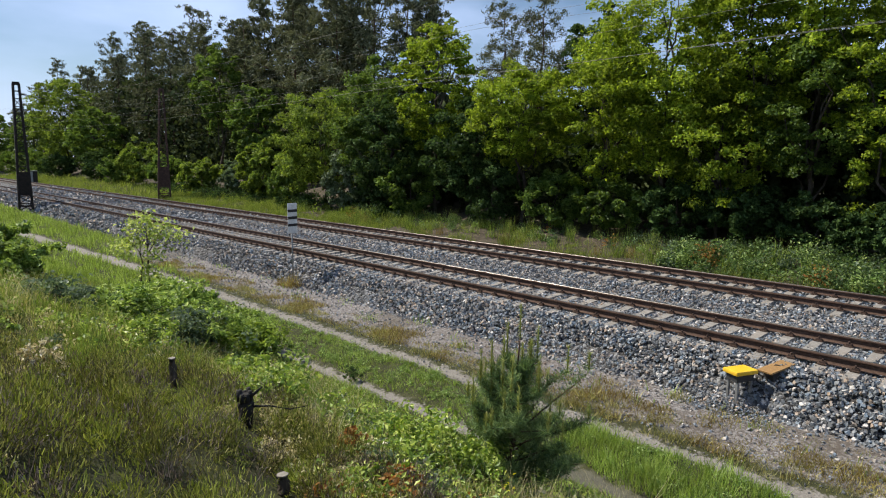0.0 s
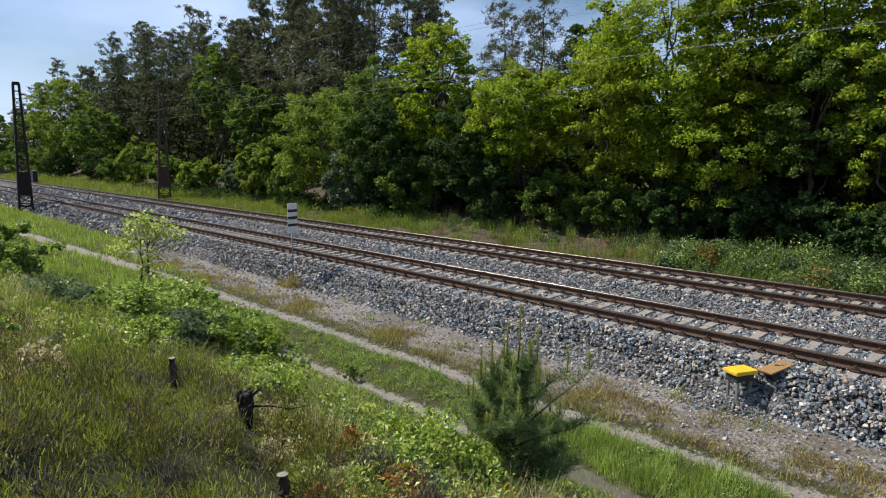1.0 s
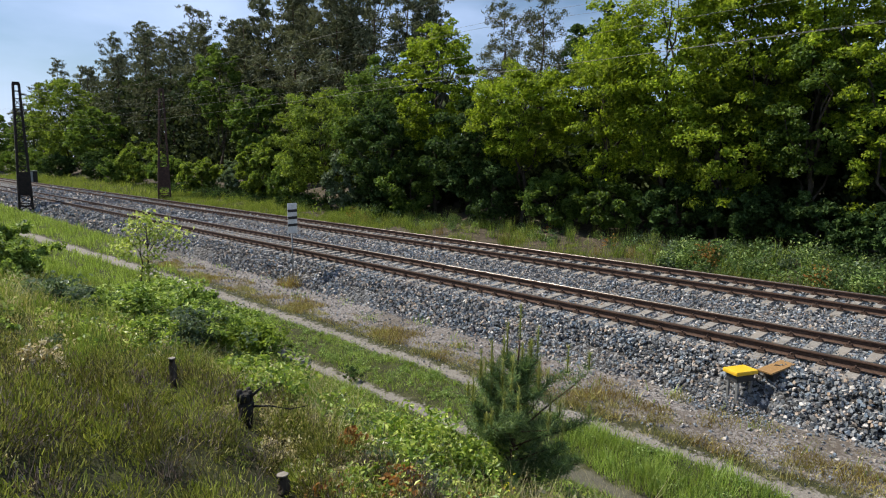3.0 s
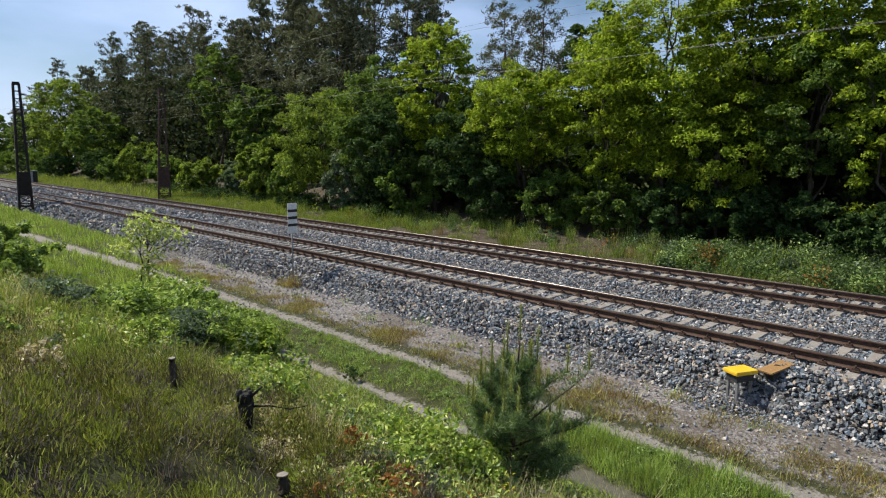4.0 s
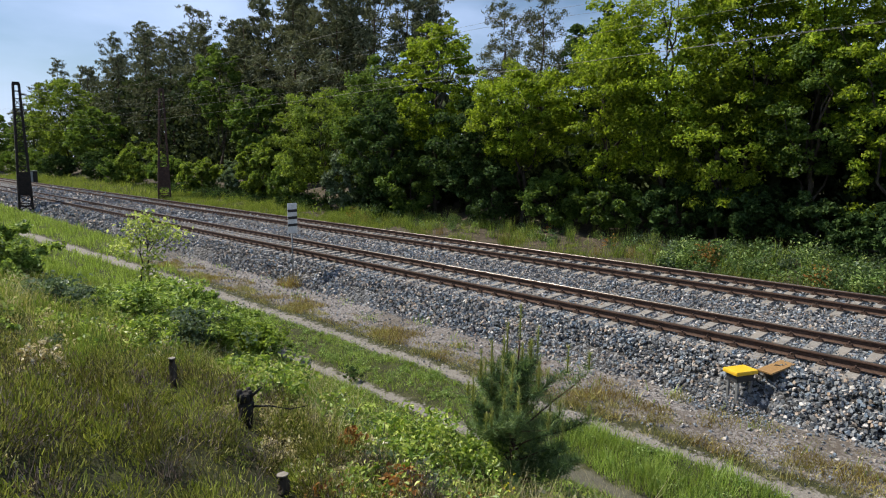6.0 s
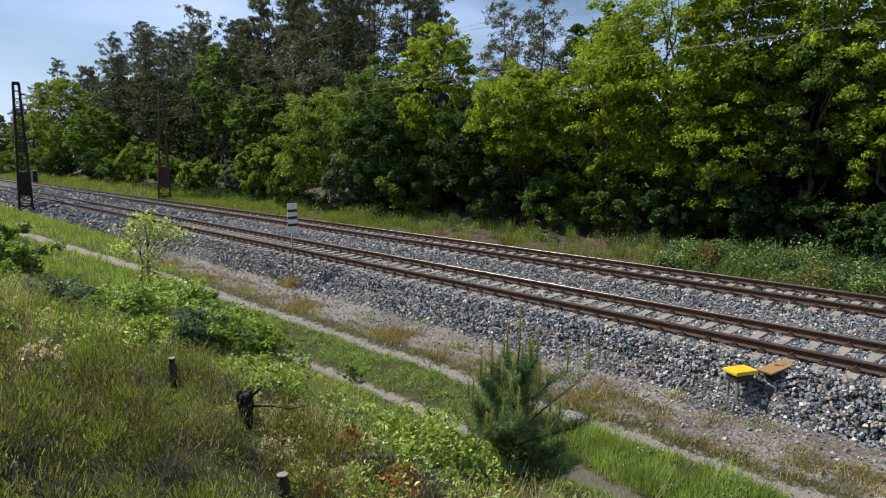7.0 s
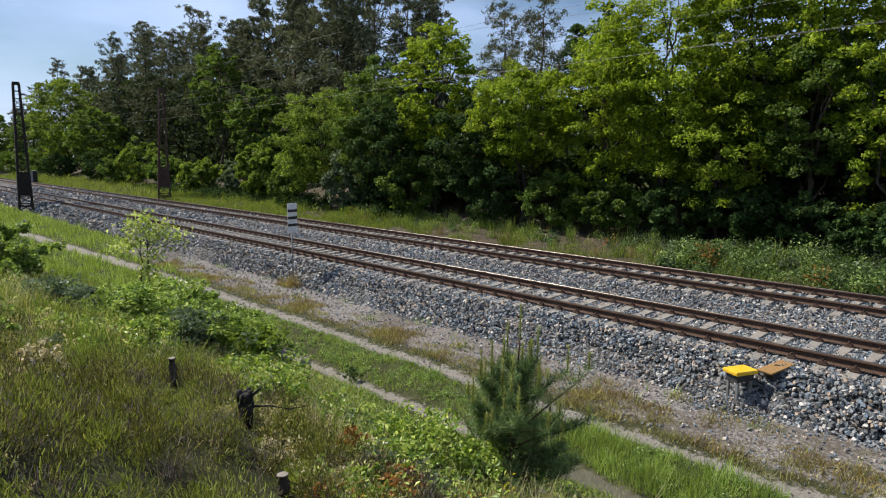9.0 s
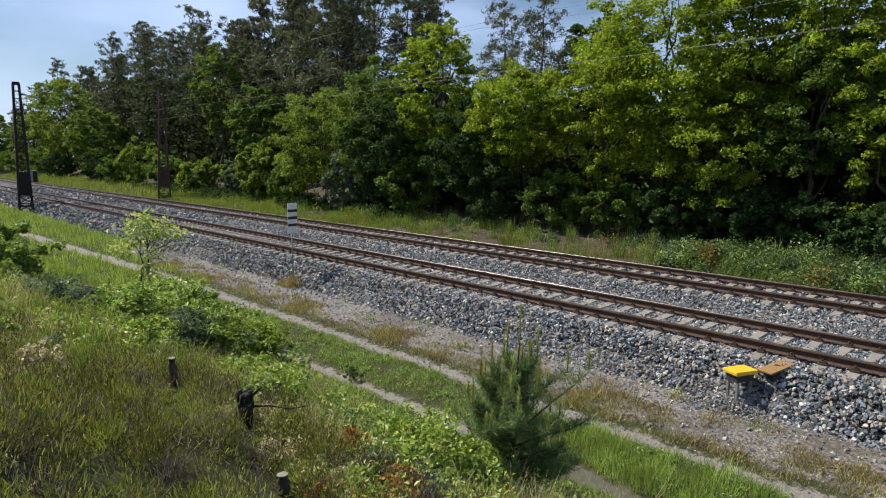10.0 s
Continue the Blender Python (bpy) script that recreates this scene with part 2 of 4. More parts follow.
M_HEATH = leafy("heather", (0.03, 0.038, 0.011), (0.084, 0.095, 0.024), (0.33, 0.31, 0.095), 0.35, 2.6, swing=0.7)
M_VERGE = leafy("verge grass", (0.06, 0.105, 0.018), (0.13, 0.185, 0.032), (0.26, 0.28, 0.075), 0.45, 0.9)
M_NETTLE = leafy("nettle leaves", (0.032, 0.065, 0.02), (0.075, 0.135, 0.04), (0.19, 0.25, 0.085), 0.35, 0.8)
M_MOSS = leafy("green heather", (0.045, 0.075, 0.014), (0.12, 0.155, 0.026), (0.26, 0.27, 0.06), 0.4, 2.2, swing=0.65)
M_WIRY = leafy("brown heather", (0.04, 0.032, 0.03), (0.09, 0.072, 0.066), (0.19, 0.155, 0.14), 0.2, 2.0)
M_PALE = leafy("dried flower heads", (0.30, 0.26, 0.17), (0.44, 0.39, 0.27), (0.58, 0.54, 0.42), 0.3, 3)


# ---- mesh helpers ----
RNG = np.random.default_rng(7)


def part(name, bm, material, parent, label=""):
    me = bpy.data.meshes.new(name)
    bm.to_mesh(me)
    bm.free()
    me.materials.append(material)
    ob = new(name, me)
    ob.parent = parent
    return tagged(ob, label)


def quick(name, verts, faces, material, parent=None, smooth=False):
    """A mesh object from arrays: verts (n, 3), faces (m, 3 or 4)."""
    me = bpy.data.meshes.new(name)
    verts, faces = np.asarray(verts, np.float32), np.asarray(faces, np.int32)
    k = faces.shape[1]
    me.vertices.add(len(verts))
    me.vertices.foreach_set("co", verts.ravel())
    me.loops.add(faces.size)
    me.loops.foreach_set("vertex_index", faces.ravel())
    me.polygons.add(len(faces))
    me.polygons.foreach_set("loop_start", np.arange(0, faces.size, k, dtype=np.int32))
    me.polygons.foreach_set("use_smooth", np.full(len(faces), smooth))
    me.update(calc_edges=True)
    me.materials.append(material)
    ob = new(name, me)
    ob.parent = parent
    return ob


def thing(name, m, label, category, group="", kind=""):
    ob = new(name)
    ob.matrix_world = m
    return tagged(ob, label, category, group, kind)


def box(bm, cx, cy, cz, sx, sy, sz, m=None, bevel=0.0):
    r = bmesh.ops.create_cube(bm, size=1, matrix=(m or Matrix()) @ Matrix.LocRotScale((cx, cy, cz), None, (sx, sy, sz)))
    if bevel:
        edges = list({e for v in r["verts"] for e in v.link_edges})
        bmesh.ops.bevel(bm, geom=edges, offset=bevel, segments=2, affect="EDGES", profile=0.6)


def beam(bm, a, b, w, h=None):
    """A square bar from a to b."""
    a, b = Vector(a), Vector(b)
    m = Matrix.Translation((a + b) / 2) @ (b - a).to_track_quat("Z", "Y").to_matrix().to_4x4()
    box(bm, 0, 0, 0, w, h or w, (b - a).length, m)


def tube(bm, pts, radii, sides=7):
    """A tapered tube along points."""
    rings = []
    for i, q in enumerate(pts):
        q = Vector(q)
        ahead = Vector(pts[min(i + 1, len(pts) - 1)]) - Vector(pts[max(i - 1, 0)])
        turn = ahead.to_track_quat("Z", "Y").to_matrix()
        rings.append([bm.verts.new(q + turn @ Vector((math.cos(a), math.sin(a), 0)) * radii[i]) for a in (2 * math.pi * k / sides for k in range(sides))])
    for r0, r1 in zip(rings, rings[1:]):
        for k in range(sides):
            f = bm.faces.new((r0[k], r0[(k + 1) % sides], r1[(k + 1) % sides], r1[k]))
            f.smooth = True
    bm.faces.new(rings[-1])
    bm.faces.new(rings[0][::-1])


def unit(v):
    return v / np.maximum(np.linalg.norm(v, axis=1, keepdims=True), 1e-9)


def leaf_arrays(P, size, aspect=0.6, upward=0.5, jitter=0.5, outward=None):
    """Pointed four-cornered leaves at P, turned partly upward, folded a little along the middle."""
    n = len(P)
    nor = RNG.normal(size=(n, 3)) * (1 - upward) + np.array([0, 0, upward * 1.3])
    if outward is not None:
        nor += outward * 0.3
    nor = unit(nor)
    u = unit(np.cross(nor, RNG.normal(size=(n, 3))))
    v = np.cross(nor, u)
    s = (size * (1 + jitter * RNG.uniform(-1, 1, n)))[:, None]
    bend = nor * s * 0.18
    V = np.stack([P - u * s * 0.5, P + v * s * 0.5 * aspect + bend, P + u * s * 0.5, P - v * s * 0.5 * aspect + bend], 1)
    return V.reshape(-1, 3), np.arange(4 * n).reshape(n, 4)


def blade_arrays(P, height, width, lean=0.35, bend=True):
    """Grass blades: a tapered strip, bent over at the tip."""
    n = len(P)
    a = RNG.uniform(0, 2 * math.pi, n)
    side = np.stack([np.cos(a), np.sin(a), np.zeros(n)], 1) * (width * 0.5)[:, None]
    b = RNG.uniform(0, 2 * math.pi, n)
    tip = np.stack([np.cos(b), np.sin(b), np.zeros(n)], 1) * (height * lean * RNG.uniform(0.2, 1.2, n))[:, None]
    up = np.zeros((n, 3))
    up[:, 2] = height
    if not bend:
        V = np.stack([P - side, P + side, P + side * 0.3 + tip + up, P - side * 0.3 + tip + up], 1)
        return V.reshape(-1, 3), np.arange(4 * n).reshape(n, 4)
    V = np.stack([P - side, P + side, P + side * 0.75 + tip * 0.3 + up * 0.55, P - side * 0.75 + tip * 0.3 + up * 0.55,
                  P + side * 0.1 + tip + up, P - side * 0.1 + tip + up], 1)
    base = np.arange(n)[:, None] * 6
    F = np.concatenate([base + np.array([[0, 1, 2, 3]]), base + np.array([[3, 2, 4, 5]])])
    return V.reshape(-1, 3), F


# ---- ground ----
def height_at(x, y):
    """The lie of the land: bank on the camera's side, track bed, wood floor behind."""
    x, y = np.asarray(x, float), np.asarray(y, float)
    t = np.clip(-5.6 - y, 0, 6.6)
    z = -0.9 + 0.39 * t * np.clip(t / 1.2, 0, 1)
    z = np.where(y > 7, -0.9 + 0.4 * np.clip((y - 7) / 2, 0, 1) + 0.16 * np.clip(y - 9.5, 0, 9), z)
    wave = 0.05 * np.sin(x * 1.3 + y * 0.7) + 0.04 * np.sin(x * 0.53 - y * 1.9) + 0.02 * np.sin(3.1 * x + 2.2 * y)
    rough = np.clip(-5.4 - y, 0, 1) + 0.25 + np.clip(y - 9, 0, 1)
    rut = 0.0009 * np.minimum(x, 0) ** 2
    for c in (3.45, 5.10):
        z = z - 0.06 * np.exp(-((y + c + rut) / 0.25) ** 2)
    return z + wave * np.where((y > -1.4) & (y < 7), 0.2, rough)


def ground_sheet():
    xs = np.concatenate([np.linspace(-700, -62, 26), np.linspace(-60, 9, 173), np.linspace(12, 400, 14)])
    ys = np.concatenate([np.linspace(-400, -14, 18), np.linspace(-13.8, -1, 117), np.linspace(-0.5, 8, 8), np.linspace(8.3, 22, 60), np.linspace(24, 600, 24)])
    X, Y = np.meshgrid(xs, ys, indexing="ij")
    V = np.stack([X, Y, height_at(X, Y)], -1).reshape(-1, 3)
    idx = np.arange(len(V)).reshape(len(xs), len(ys))
    F = np.stack([idx[:-1, :-1], idx[1:, :-1], idx[1:, 1:], idx[:-1, 1:]], -1).reshape(-1, 4)
    tagged(quick("ground", V, F, M_GROUND, smooth=True), "grassy ground with two sandy wheel ruts beside the railway", "ground", kind="structure")


def bed_height(y):
    """Cross-section of the ballast: shoulder, two track beds, a shallow trough between."""
    return np.interp(y, [-1.45, -1.25, -0.62, -0.5, 2.0, 2.6, 3.3, 4.2, 6.7, 6.9, 7.9, 8.1], [-0.98, -0.88, -0.29, -0.235, -0.235, -0.265, -0.265, -0.235, -0.235, -0.29, -0.75, -0.95])


def ballast_bed():
    xs = np.concatenate([np.linspace(-500, -42, 60), np.linspace(-40, 8, 321), np.linspace(12, 150, 10)])
    ys = np.concatenate([np.linspace(-1.45, -0.5, 12), np.linspace(-0.4, 6.7, 50), np.linspace(6.9, 8.1, 6)])
    X, Y = np.meshgrid(xs, ys, indexing="ij")
    Z = bed_height(Y) + RNG.uniform(-0.02, 0.02, X.shape) - 0.05
    Y = Y + RNG.uniform(-0.03, 0.03, X.shape) + 0.12 * np.where(Y < -0.9, np.sin(X * 0.6) * 0.6 + np.sin(X * 1.7) * 0.4, 0)
    V = np.stack([X, Y, Z], -1).reshape(-1, 3)
    idx = np.arange(len(V)).reshape(len(xs), len(ys))
    F = np.stack([idx[:-1, :-1], idx[1:, :-1], idx[1:, 1:], idx[:-1, 1:]], -1).reshape(-1, 4)
    tagged(quick("ballast_bed", V, F, M_BED), "grey crushed stone bed under the two tracks", "ballast", kind="structure")


BLOCK_V = np.array([[-1, -1, -1], [1, -1, -1], [1, 1, -1], [-1, 1, -1], [-1, -1, 1], [1, -1, 1], [1, 1, 1], [-1, 1, 1]], float) * 0.46
BLOCK_F = np.array([[0, 2, 1], [0, 3, 2], [4, 5, 6], [4, 6, 7], [0, 1, 5], [0, 5, 4], [1, 2, 6], [1, 6, 5], [2, 3, 7], [2, 7, 6], [3, 0, 4], [3, 4, 7]])
LUMP_V = np.array([[1, 0, 0], [-1, 0, 0], [0, 1, 0], [0, -1, 0], [0, 0, 1], [0, 0, -1]], float) * 0.66
CHIP_V = np.array([[1, 1, 1], [1, -1, -1], [-1, 1, -1], [-1, -1, 1]], float) * 0.52
CHIP_F = np.array([[0, 1, 2], [0, 3, 1], [0, 2, 3], [1, 3, 2]])
LUMP_F = np.array([[0, 2, 4], [2, 1, 4], [1, 3, 4], [3, 0, 4], [2, 0, 5], [1, 2, 5], [3, 1, 5], [0, 3, 5]])


def stones(name, x0, x1, y0, y1, n, size, label, lift=0.0, base=bed_height, shape=(LUMP_V, LUMP_F)):
    """Broken stones: skewed eight-sided lumps, each turned its own way."""
    x, y = RNG.uniform(x0, x1, n), RNG.uniform(y0, y1, n)
    if base is bed_height:
        y = np.where(y < -0.9, y + 0.12 * (np.sin(x * 0.6) * 0.6 + np.sin(x * 1.7) * 0.4), y)
        z = base(y)
    else:
        z = base(x, y)
    s = size * RNG.uniform(0.55, 1.35, (n, 1, 1)) * RNG.uniform(0.6, 1.2, (n, 1, 3))
    k = len(shape[0])
    V = (shape[0][None] + RNG.uniform(-0.24, 0.24, (n, k, 3))) * s
    q = unit(RNG.normal(size=(n, 4)))
    w, a, b, c = q.T
    R = np.stack([1 - 2 * (b * b + c * c), 2 * (a * b - w * c), 2 * (a * c + w * b), 2 * (a * b + w * c), 1 - 2 * (a * a + c * c), 2 * (b * c - w * a),
                  2 * (a * c - w * b), 2 * (b * c + w * a), 1 - 2 * (a * a + b * b)], -1).reshape(n, 3, 3)
    V = np.einsum("nij,nkj->nki", R, V) + np.stack([x, y, z + lift + RNG.uniform(-0.022, 0.022, n)], 1)[:, None]
    F = (np.arange(n)[:, None, None] * k + shape[1][None]).reshape(-1, 3)
    tagged(quick(name, V.reshape(-1, 3), F, M_STONE), label, "ballast", kind="stuff")


ground_sheet()
ballast_bed()
stones("ballast_stones", -7, 4, -1.5, 2.6, 30000, 0.050, "grey broken ballast stones round the nearer track", 0.0, bed_height, (BLOCK_V, BLOCK_F))
stones("ballast_stones", -14, -7, -1.5, 2.6, 16000, 0.056, "grey broken ballast stones along the nearer track", 0.0, bed_height, (BLOCK_V, BLOCK_F))
stones("ballast_stones", -14, 6, 2.6, 7.9, 25000, 0.058, "grey broken ballast stones round the farther track")
stones("ballast_stones", -30, -14, -1.5, 7.9, 24000, 0.078, "grey broken ballast stones farther along the line")
stones("ballast_stones", -48, -30, -1.5, 7.9, 14000, 0.11, "grey broken ballast stones farther along the line", 0.0, bed_height, (CHIP_V, CHIP_F))
stones("ballast_stones", -80, -48, -1.5, 7.9, 9000, 0.17, "grey broken ballast stones far along the line", 0.0, bed_height, (CHIP_V, CHIP_F))
stones("loose_stones", -22, 4, -3.9, -2.7, 3000, 0.028, "small pebbles along the wheel rut", 0.0, height_at)
stones("loose_stones", -26, 4, -3.0, -1.3, 4200, 0.045, "loose grey stones scattered on trodden gravel", 0.0, height_at)


# ---- tracks ----
GAUGE = 1.507
STEP = 0.4935
FIRST = 4.95


def rail_mesh():
    half = [(0.0, 0.0), (0.026, -0.0015), (0.0315, -0.0072), (0.0365, -0.021), (0.037, -0.036), (0.033, -0.041), (0.012, -0.052), (0.009, -0.075), (0.009, -0.118), (0.018, -0.138), (0.068, -0.149), (0.070, -0.159), (0.0, -0.159)]
    prof = half + [(-a, b) for a, b in half[-2:0:-1]]
    xs = [-420.0, -60.0, -20.0, 12.0, 60.0]
    V = [(x, a, b) for x in xs for a, b in prof]
    k = len(prof)
    F = [(i * k + j, i * k + (j + 1) % k, (i + 1) * k + (j + 1) % k, (i + 1) * k + j) for i in range(len(xs) - 1) for j in range(k)]
    return V, F


def sleeper_mesh():
    """Concrete sleeper: raised seats under the rails, lower waist, chamfered sides."""
    bm = bmesh.new()
    prof = [(-1.23, 0.13, -0.06), (-1.2, 0.09, -0.025), (-0.45, 0.095, 0.0), (-0.3, 0.082, -0.02), (0.3, 0.082, -0.02), (0.45, 0.095, 0.0), (1.2, 0.09, -0.025), (1.23, 0.13, -0.06)]
    rings = [[bm.verts.new(v) for v in ((-0.145, y, -0.22), (-w, y, z), (w, y, z), (0.145, y, -0.22))] for y, w, z in prof]
    for a, b in zip(rings, rings[1:]):
        for k in range(3):
            bm.faces.new((a[k], a[k + 1], b[k + 1], b[k]))
    bm.faces.new(rings[0][::-1])
    bm.faces.new(rings[-1])
    return bm


def clip_mesh():
    """Rail fastening: base plate, two bent clips and screws either side of the foot."""
    bm = bmesh.new()
    box(bm, 0, 0, 0.008, 0.15, 0.30, 0.016)
    for s in (-1, 1):
        box(bm, 0, s * 0.098, 0.03, 0.10, 0.05, 0.045)
        box(bm, 0, s * 0.07, 0.048, 0.07, 0.055, 0.016)
        bmesh.ops.create_cone(bm, cap_ends=True, segments=6, radius1=0.022, radius2=0.018, depth=0.05, matrix=pose(0, s * 0.102, 0.07))
    return bm


def shared(name, bm, material):
    me = bpy.data.meshes.new(name)
    bm.to_mesh(me)
    bm.free()
    me.materials.append(material)
    return me


def tracks():
    sleeper, clip = shared("sleeper", sleeper_mesh(), M_SLEEPER), shared("fastening", clip_mesh(), M_CLIP)
    rv, rf = rail_mesh()
    for y0, word in ((0.0, "nearer"), (4.661, "farther")):
        track = thing("railway_track", pose(0, y0 + GAUGE / 2, 0), "rusty steel rails on pale concrete sleepers, %s of two tracks" % word, "railway track", "parallel tracks")
        for s in (-1, 1):
            r = quick("rail", rv, rf, M_RAIL, track)
            r.location = (0, s * GAUGE / 2, 0)
            r.data.materials.append(M_WORN)
            k = len(rv) // 5
            worn = (0, k - 1, k - 2) if s > 0 else (0, 1, k - 1)
            for i, face in enumerate(r.data.polygons):
                face.material_index = 1 if i % k in worn else 0
            tagged(r, "rusty steel rail with a bright worn head")
        for i in range(290):
            ob = new("sleeper", sleeper)
            ob.parent = track
            ob.matrix_basis = pose(FIRST - STEP * i + RNG.uniform(-0.015, 0.015), RNG.uniform(-0.015, 0.015), -0.172, 0, 0, RNG.uniform(-0.6, 0.6))
            if i < 110:
                for s in (-1, 1):
                    c = new("fastening", clip)
                    c.parent = ob
                    c.location = (0, s * GAUGE / 2, 0.0)


tracks()


# ---- overhead line ----
def lattice_mast(m, tall, wide, top, material, label, carries=()):
    """Two channel legs that lean together, joined by zigzag lacing, on a concrete foot."""
    mast = thing("catenary_mast", m, label, "mast", "masts of the overhead line")
    for s in (-1, 1):
        for d in (-1, 1):
            bm = bmesh.new()
            beam(bm, (s * wide / 2, d * 0.14, -0.2), (s * top / 2, d * 0.10, tall), 0.19, 0.15)
            part("leg", bm, material, mast)
    bays = 17
    for d in (-1, 1):
        for i in range(bays):
            a, b = i / bays, (i + 1) / bays
            wa, wb = wide + (top - wide) * a, wide + (top - wide) * b
            for s in ((1, -1) if i < bays - 2 else ()):
                bm = bmesh.new()
                beam(bm, (s * wa / 2, d * 0.13, a * tall), (-s * wb / 2, d * 0.12, b * tall), 0.15, 0.04)
                part("lacing_bar", bm, material, mast)
            bm = bmesh.new()
            beam(bm, (-wb / 2, d * 0.125, b * tall), (wb / 2, d * 0.125, b * tall), 0.12, 0.05)
            part("batten", bm, material, mast)
    for s in (-1, 1):
        for i in range(9):
            a, b = i / 9, (i + 1) / 9
            wa, wb = wide + (top - wide) * a, wide + (top - wide) * b
            bm = bmesh.new()
            beam(bm, (s * wa / 2, (-1) ** i * 0.13, a * tall), (s * wb / 2, -(-1) ** i * 0.12, b * tall), 0.06, 0.04)
            part("lacing_bar", bm, material, mast)
    bm = bmesh.new()
    box(bm, 0, 0, tall, top + 0.1, 0.3, 0.22, bevel=0.01)
    part("cap", bm, material, mast)
    for z, h in ((0.35, 0.1), (2.0, 1.7)):
        for d in (-1, 1):
            bm = bmesh.new()
            w = wide + (top - wide) * z / tall
            box(bm, 0, d * 0.16, z, w, 0.02, h)
            part("tie_plate", bm, material, mast)
    bm = bmesh.new()
    box(bm, 0, 0, -0.25, wide + 0.5, 0.7, 0.5, bevel=0.03)
    part("foot", bm, M_SLEEPER, mast, "concrete foot of the mast")
    for z in (tall - 0.8, tall - 1.9):
        bm = bmesh.new()
        tube(bm, [(top / 2, 0, z), (top / 2 + 0.45, 0, z + 0.08)], [0.03, 0.03], 6)
        for k in range(3):
            bmesh.ops.create_cone(bm, cap_ends=True, segments=8, radius1=0.07, radius2=0.05, depth=0.04, matrix=pose(top / 2 + 0.15 + 0.1 * k, 0, z + 0.04, 0, 90, 0))
        part("insulator", bm, M_DARK, mast)
    for q in carries:
        local = m.inverted() @ Vector((m.translation.x, q[0], q[1]))
        bm = bmesh.new()
        tube(bm, [(0, 0, local.z + 0.25), tuple(local)], [0.02, 0.015], 6)
        part("bracket", bm, M_MAST, mast)
    return mast


lattice_mast(pose(-53.0, -1.45, -0.85, 0, 0, 79), 9.2, 0.86, 0.36, M_MAST, "dark riveted lattice steel mast of the overhead line", ((0.75, 5.15), (0.75, 7.35)))
lattice_mast(pose(-54.6, 9.2, -0.55, 0, 1.1, 70), 9.4, 0.98, 0.28, M_MAST_RUST, "rusty lattice steel mast of the overhead line", ((5.4, 7.2), (5.4, 6.5)))


def wires():
    """Wires that sag between their masts: the height at some places along the line."""
    rows = [(9.0, "feeder", [(-115, 9.7), (-76, 8.72), (-54.6, 8.18), (-38.7, 8.22), (-29.9, 8.55), (-23.8, 8.78), (-16.5, 9.0), (-11.3, 8.9), (30, 8.3)]),
            (9.0, "feeder", [(-54.6, 7.95), (-38.7, 8.05), (-24, 8.6), (-17.6, 8.78), (-11.2, 8.55), (30, 8.0)]),
            (5.4, "carrier", [(-115, 7.6), (-54.6, 7.2), (-36, 6.88), (-32, 6.85), (-26, 6.95), (-22, 7.03), (-17, 6.93), (-12.5, 6.87), (-9.4, 7.0), (30, 7.5)]),
            (5.4, "contact", [(-115, 6.6), (-54.6, 6.5), (-34, 6.45), (-26, 6.45), (-18, 6.33), (-12, 6.2), (-9, 6.2), (-3, 6.29), (30, 6.6)]),
            (0.75, "contact", [(-115, 5.3), (-54, 5.15), (-40, 5.1), (-30, 5.12), (-20, 5.22), (-14, 5.32), (-9, 5.4), (-6.4, 5.4), (-2.8, 5.44), (30, 5.7)]),
            (0.75, "carrier", [(-115, 7.9), (-54, 7.35), (-36, 7.1), (-32, 7.05), (-23, 7.18), (-16, 7.3), (-12, 7.44), (30, 8.2)])]
    for y, word, knots in rows:
        bm = bmesh.new()
        xs = np.linspace(knots[0][0], 30, 46)
        pts = [(x, y, z) for x, z in zip(xs, np.interp(xs, [k[0] for k in knots], [k[1] for k in knots]))]
        tube(bm, pts, [0.0048] * len(pts), 5)
        me = bpy.data.meshes.new("overhead_wire")
        bm.to_mesh(me)
        bm.free()
        me.materials.append(M_WIRE)
        tagged(new("overhead_wire", me), "bright overhead %s wire above the tracks" % word, "wire", "overhead wires")


wires()


def striped_sign():
    sign = thing("striped_sign", pose(-15.5, -1.3, -0.9, 0, 0, 8), "white board with three black stripes on a thin steel post", "railway sign")
    bm = bmesh.new()
    tube(bm, [(0, 0, -0.1), (0, 0, 2.2)], [0.026, 0.026], 8)
    part("post", bm, M_ZINC, sign)
    bm = bmesh.new()
    box(bm, 0.04, 0, 2.19, 0.02, 0.37, 0.96, bevel=0.006)
    part("board", bm, M_WHITE, sign, "white painted board")
    for z in (2.43, 2.205, 1.975):
        bm = bmesh.new()
        box(bm, 0.053, 0, z, 0.008, 0.372, 0.085)
        part("stripe", bm, M_BLACK, sign, "black stripe")
    for z in (1.95, 2.45):
        bm = bmesh.new()
        box(bm, 0.02, 0, z, 0.05, 0.09, 0.03)
        part("clamp", bm, M_ZINC, sign)


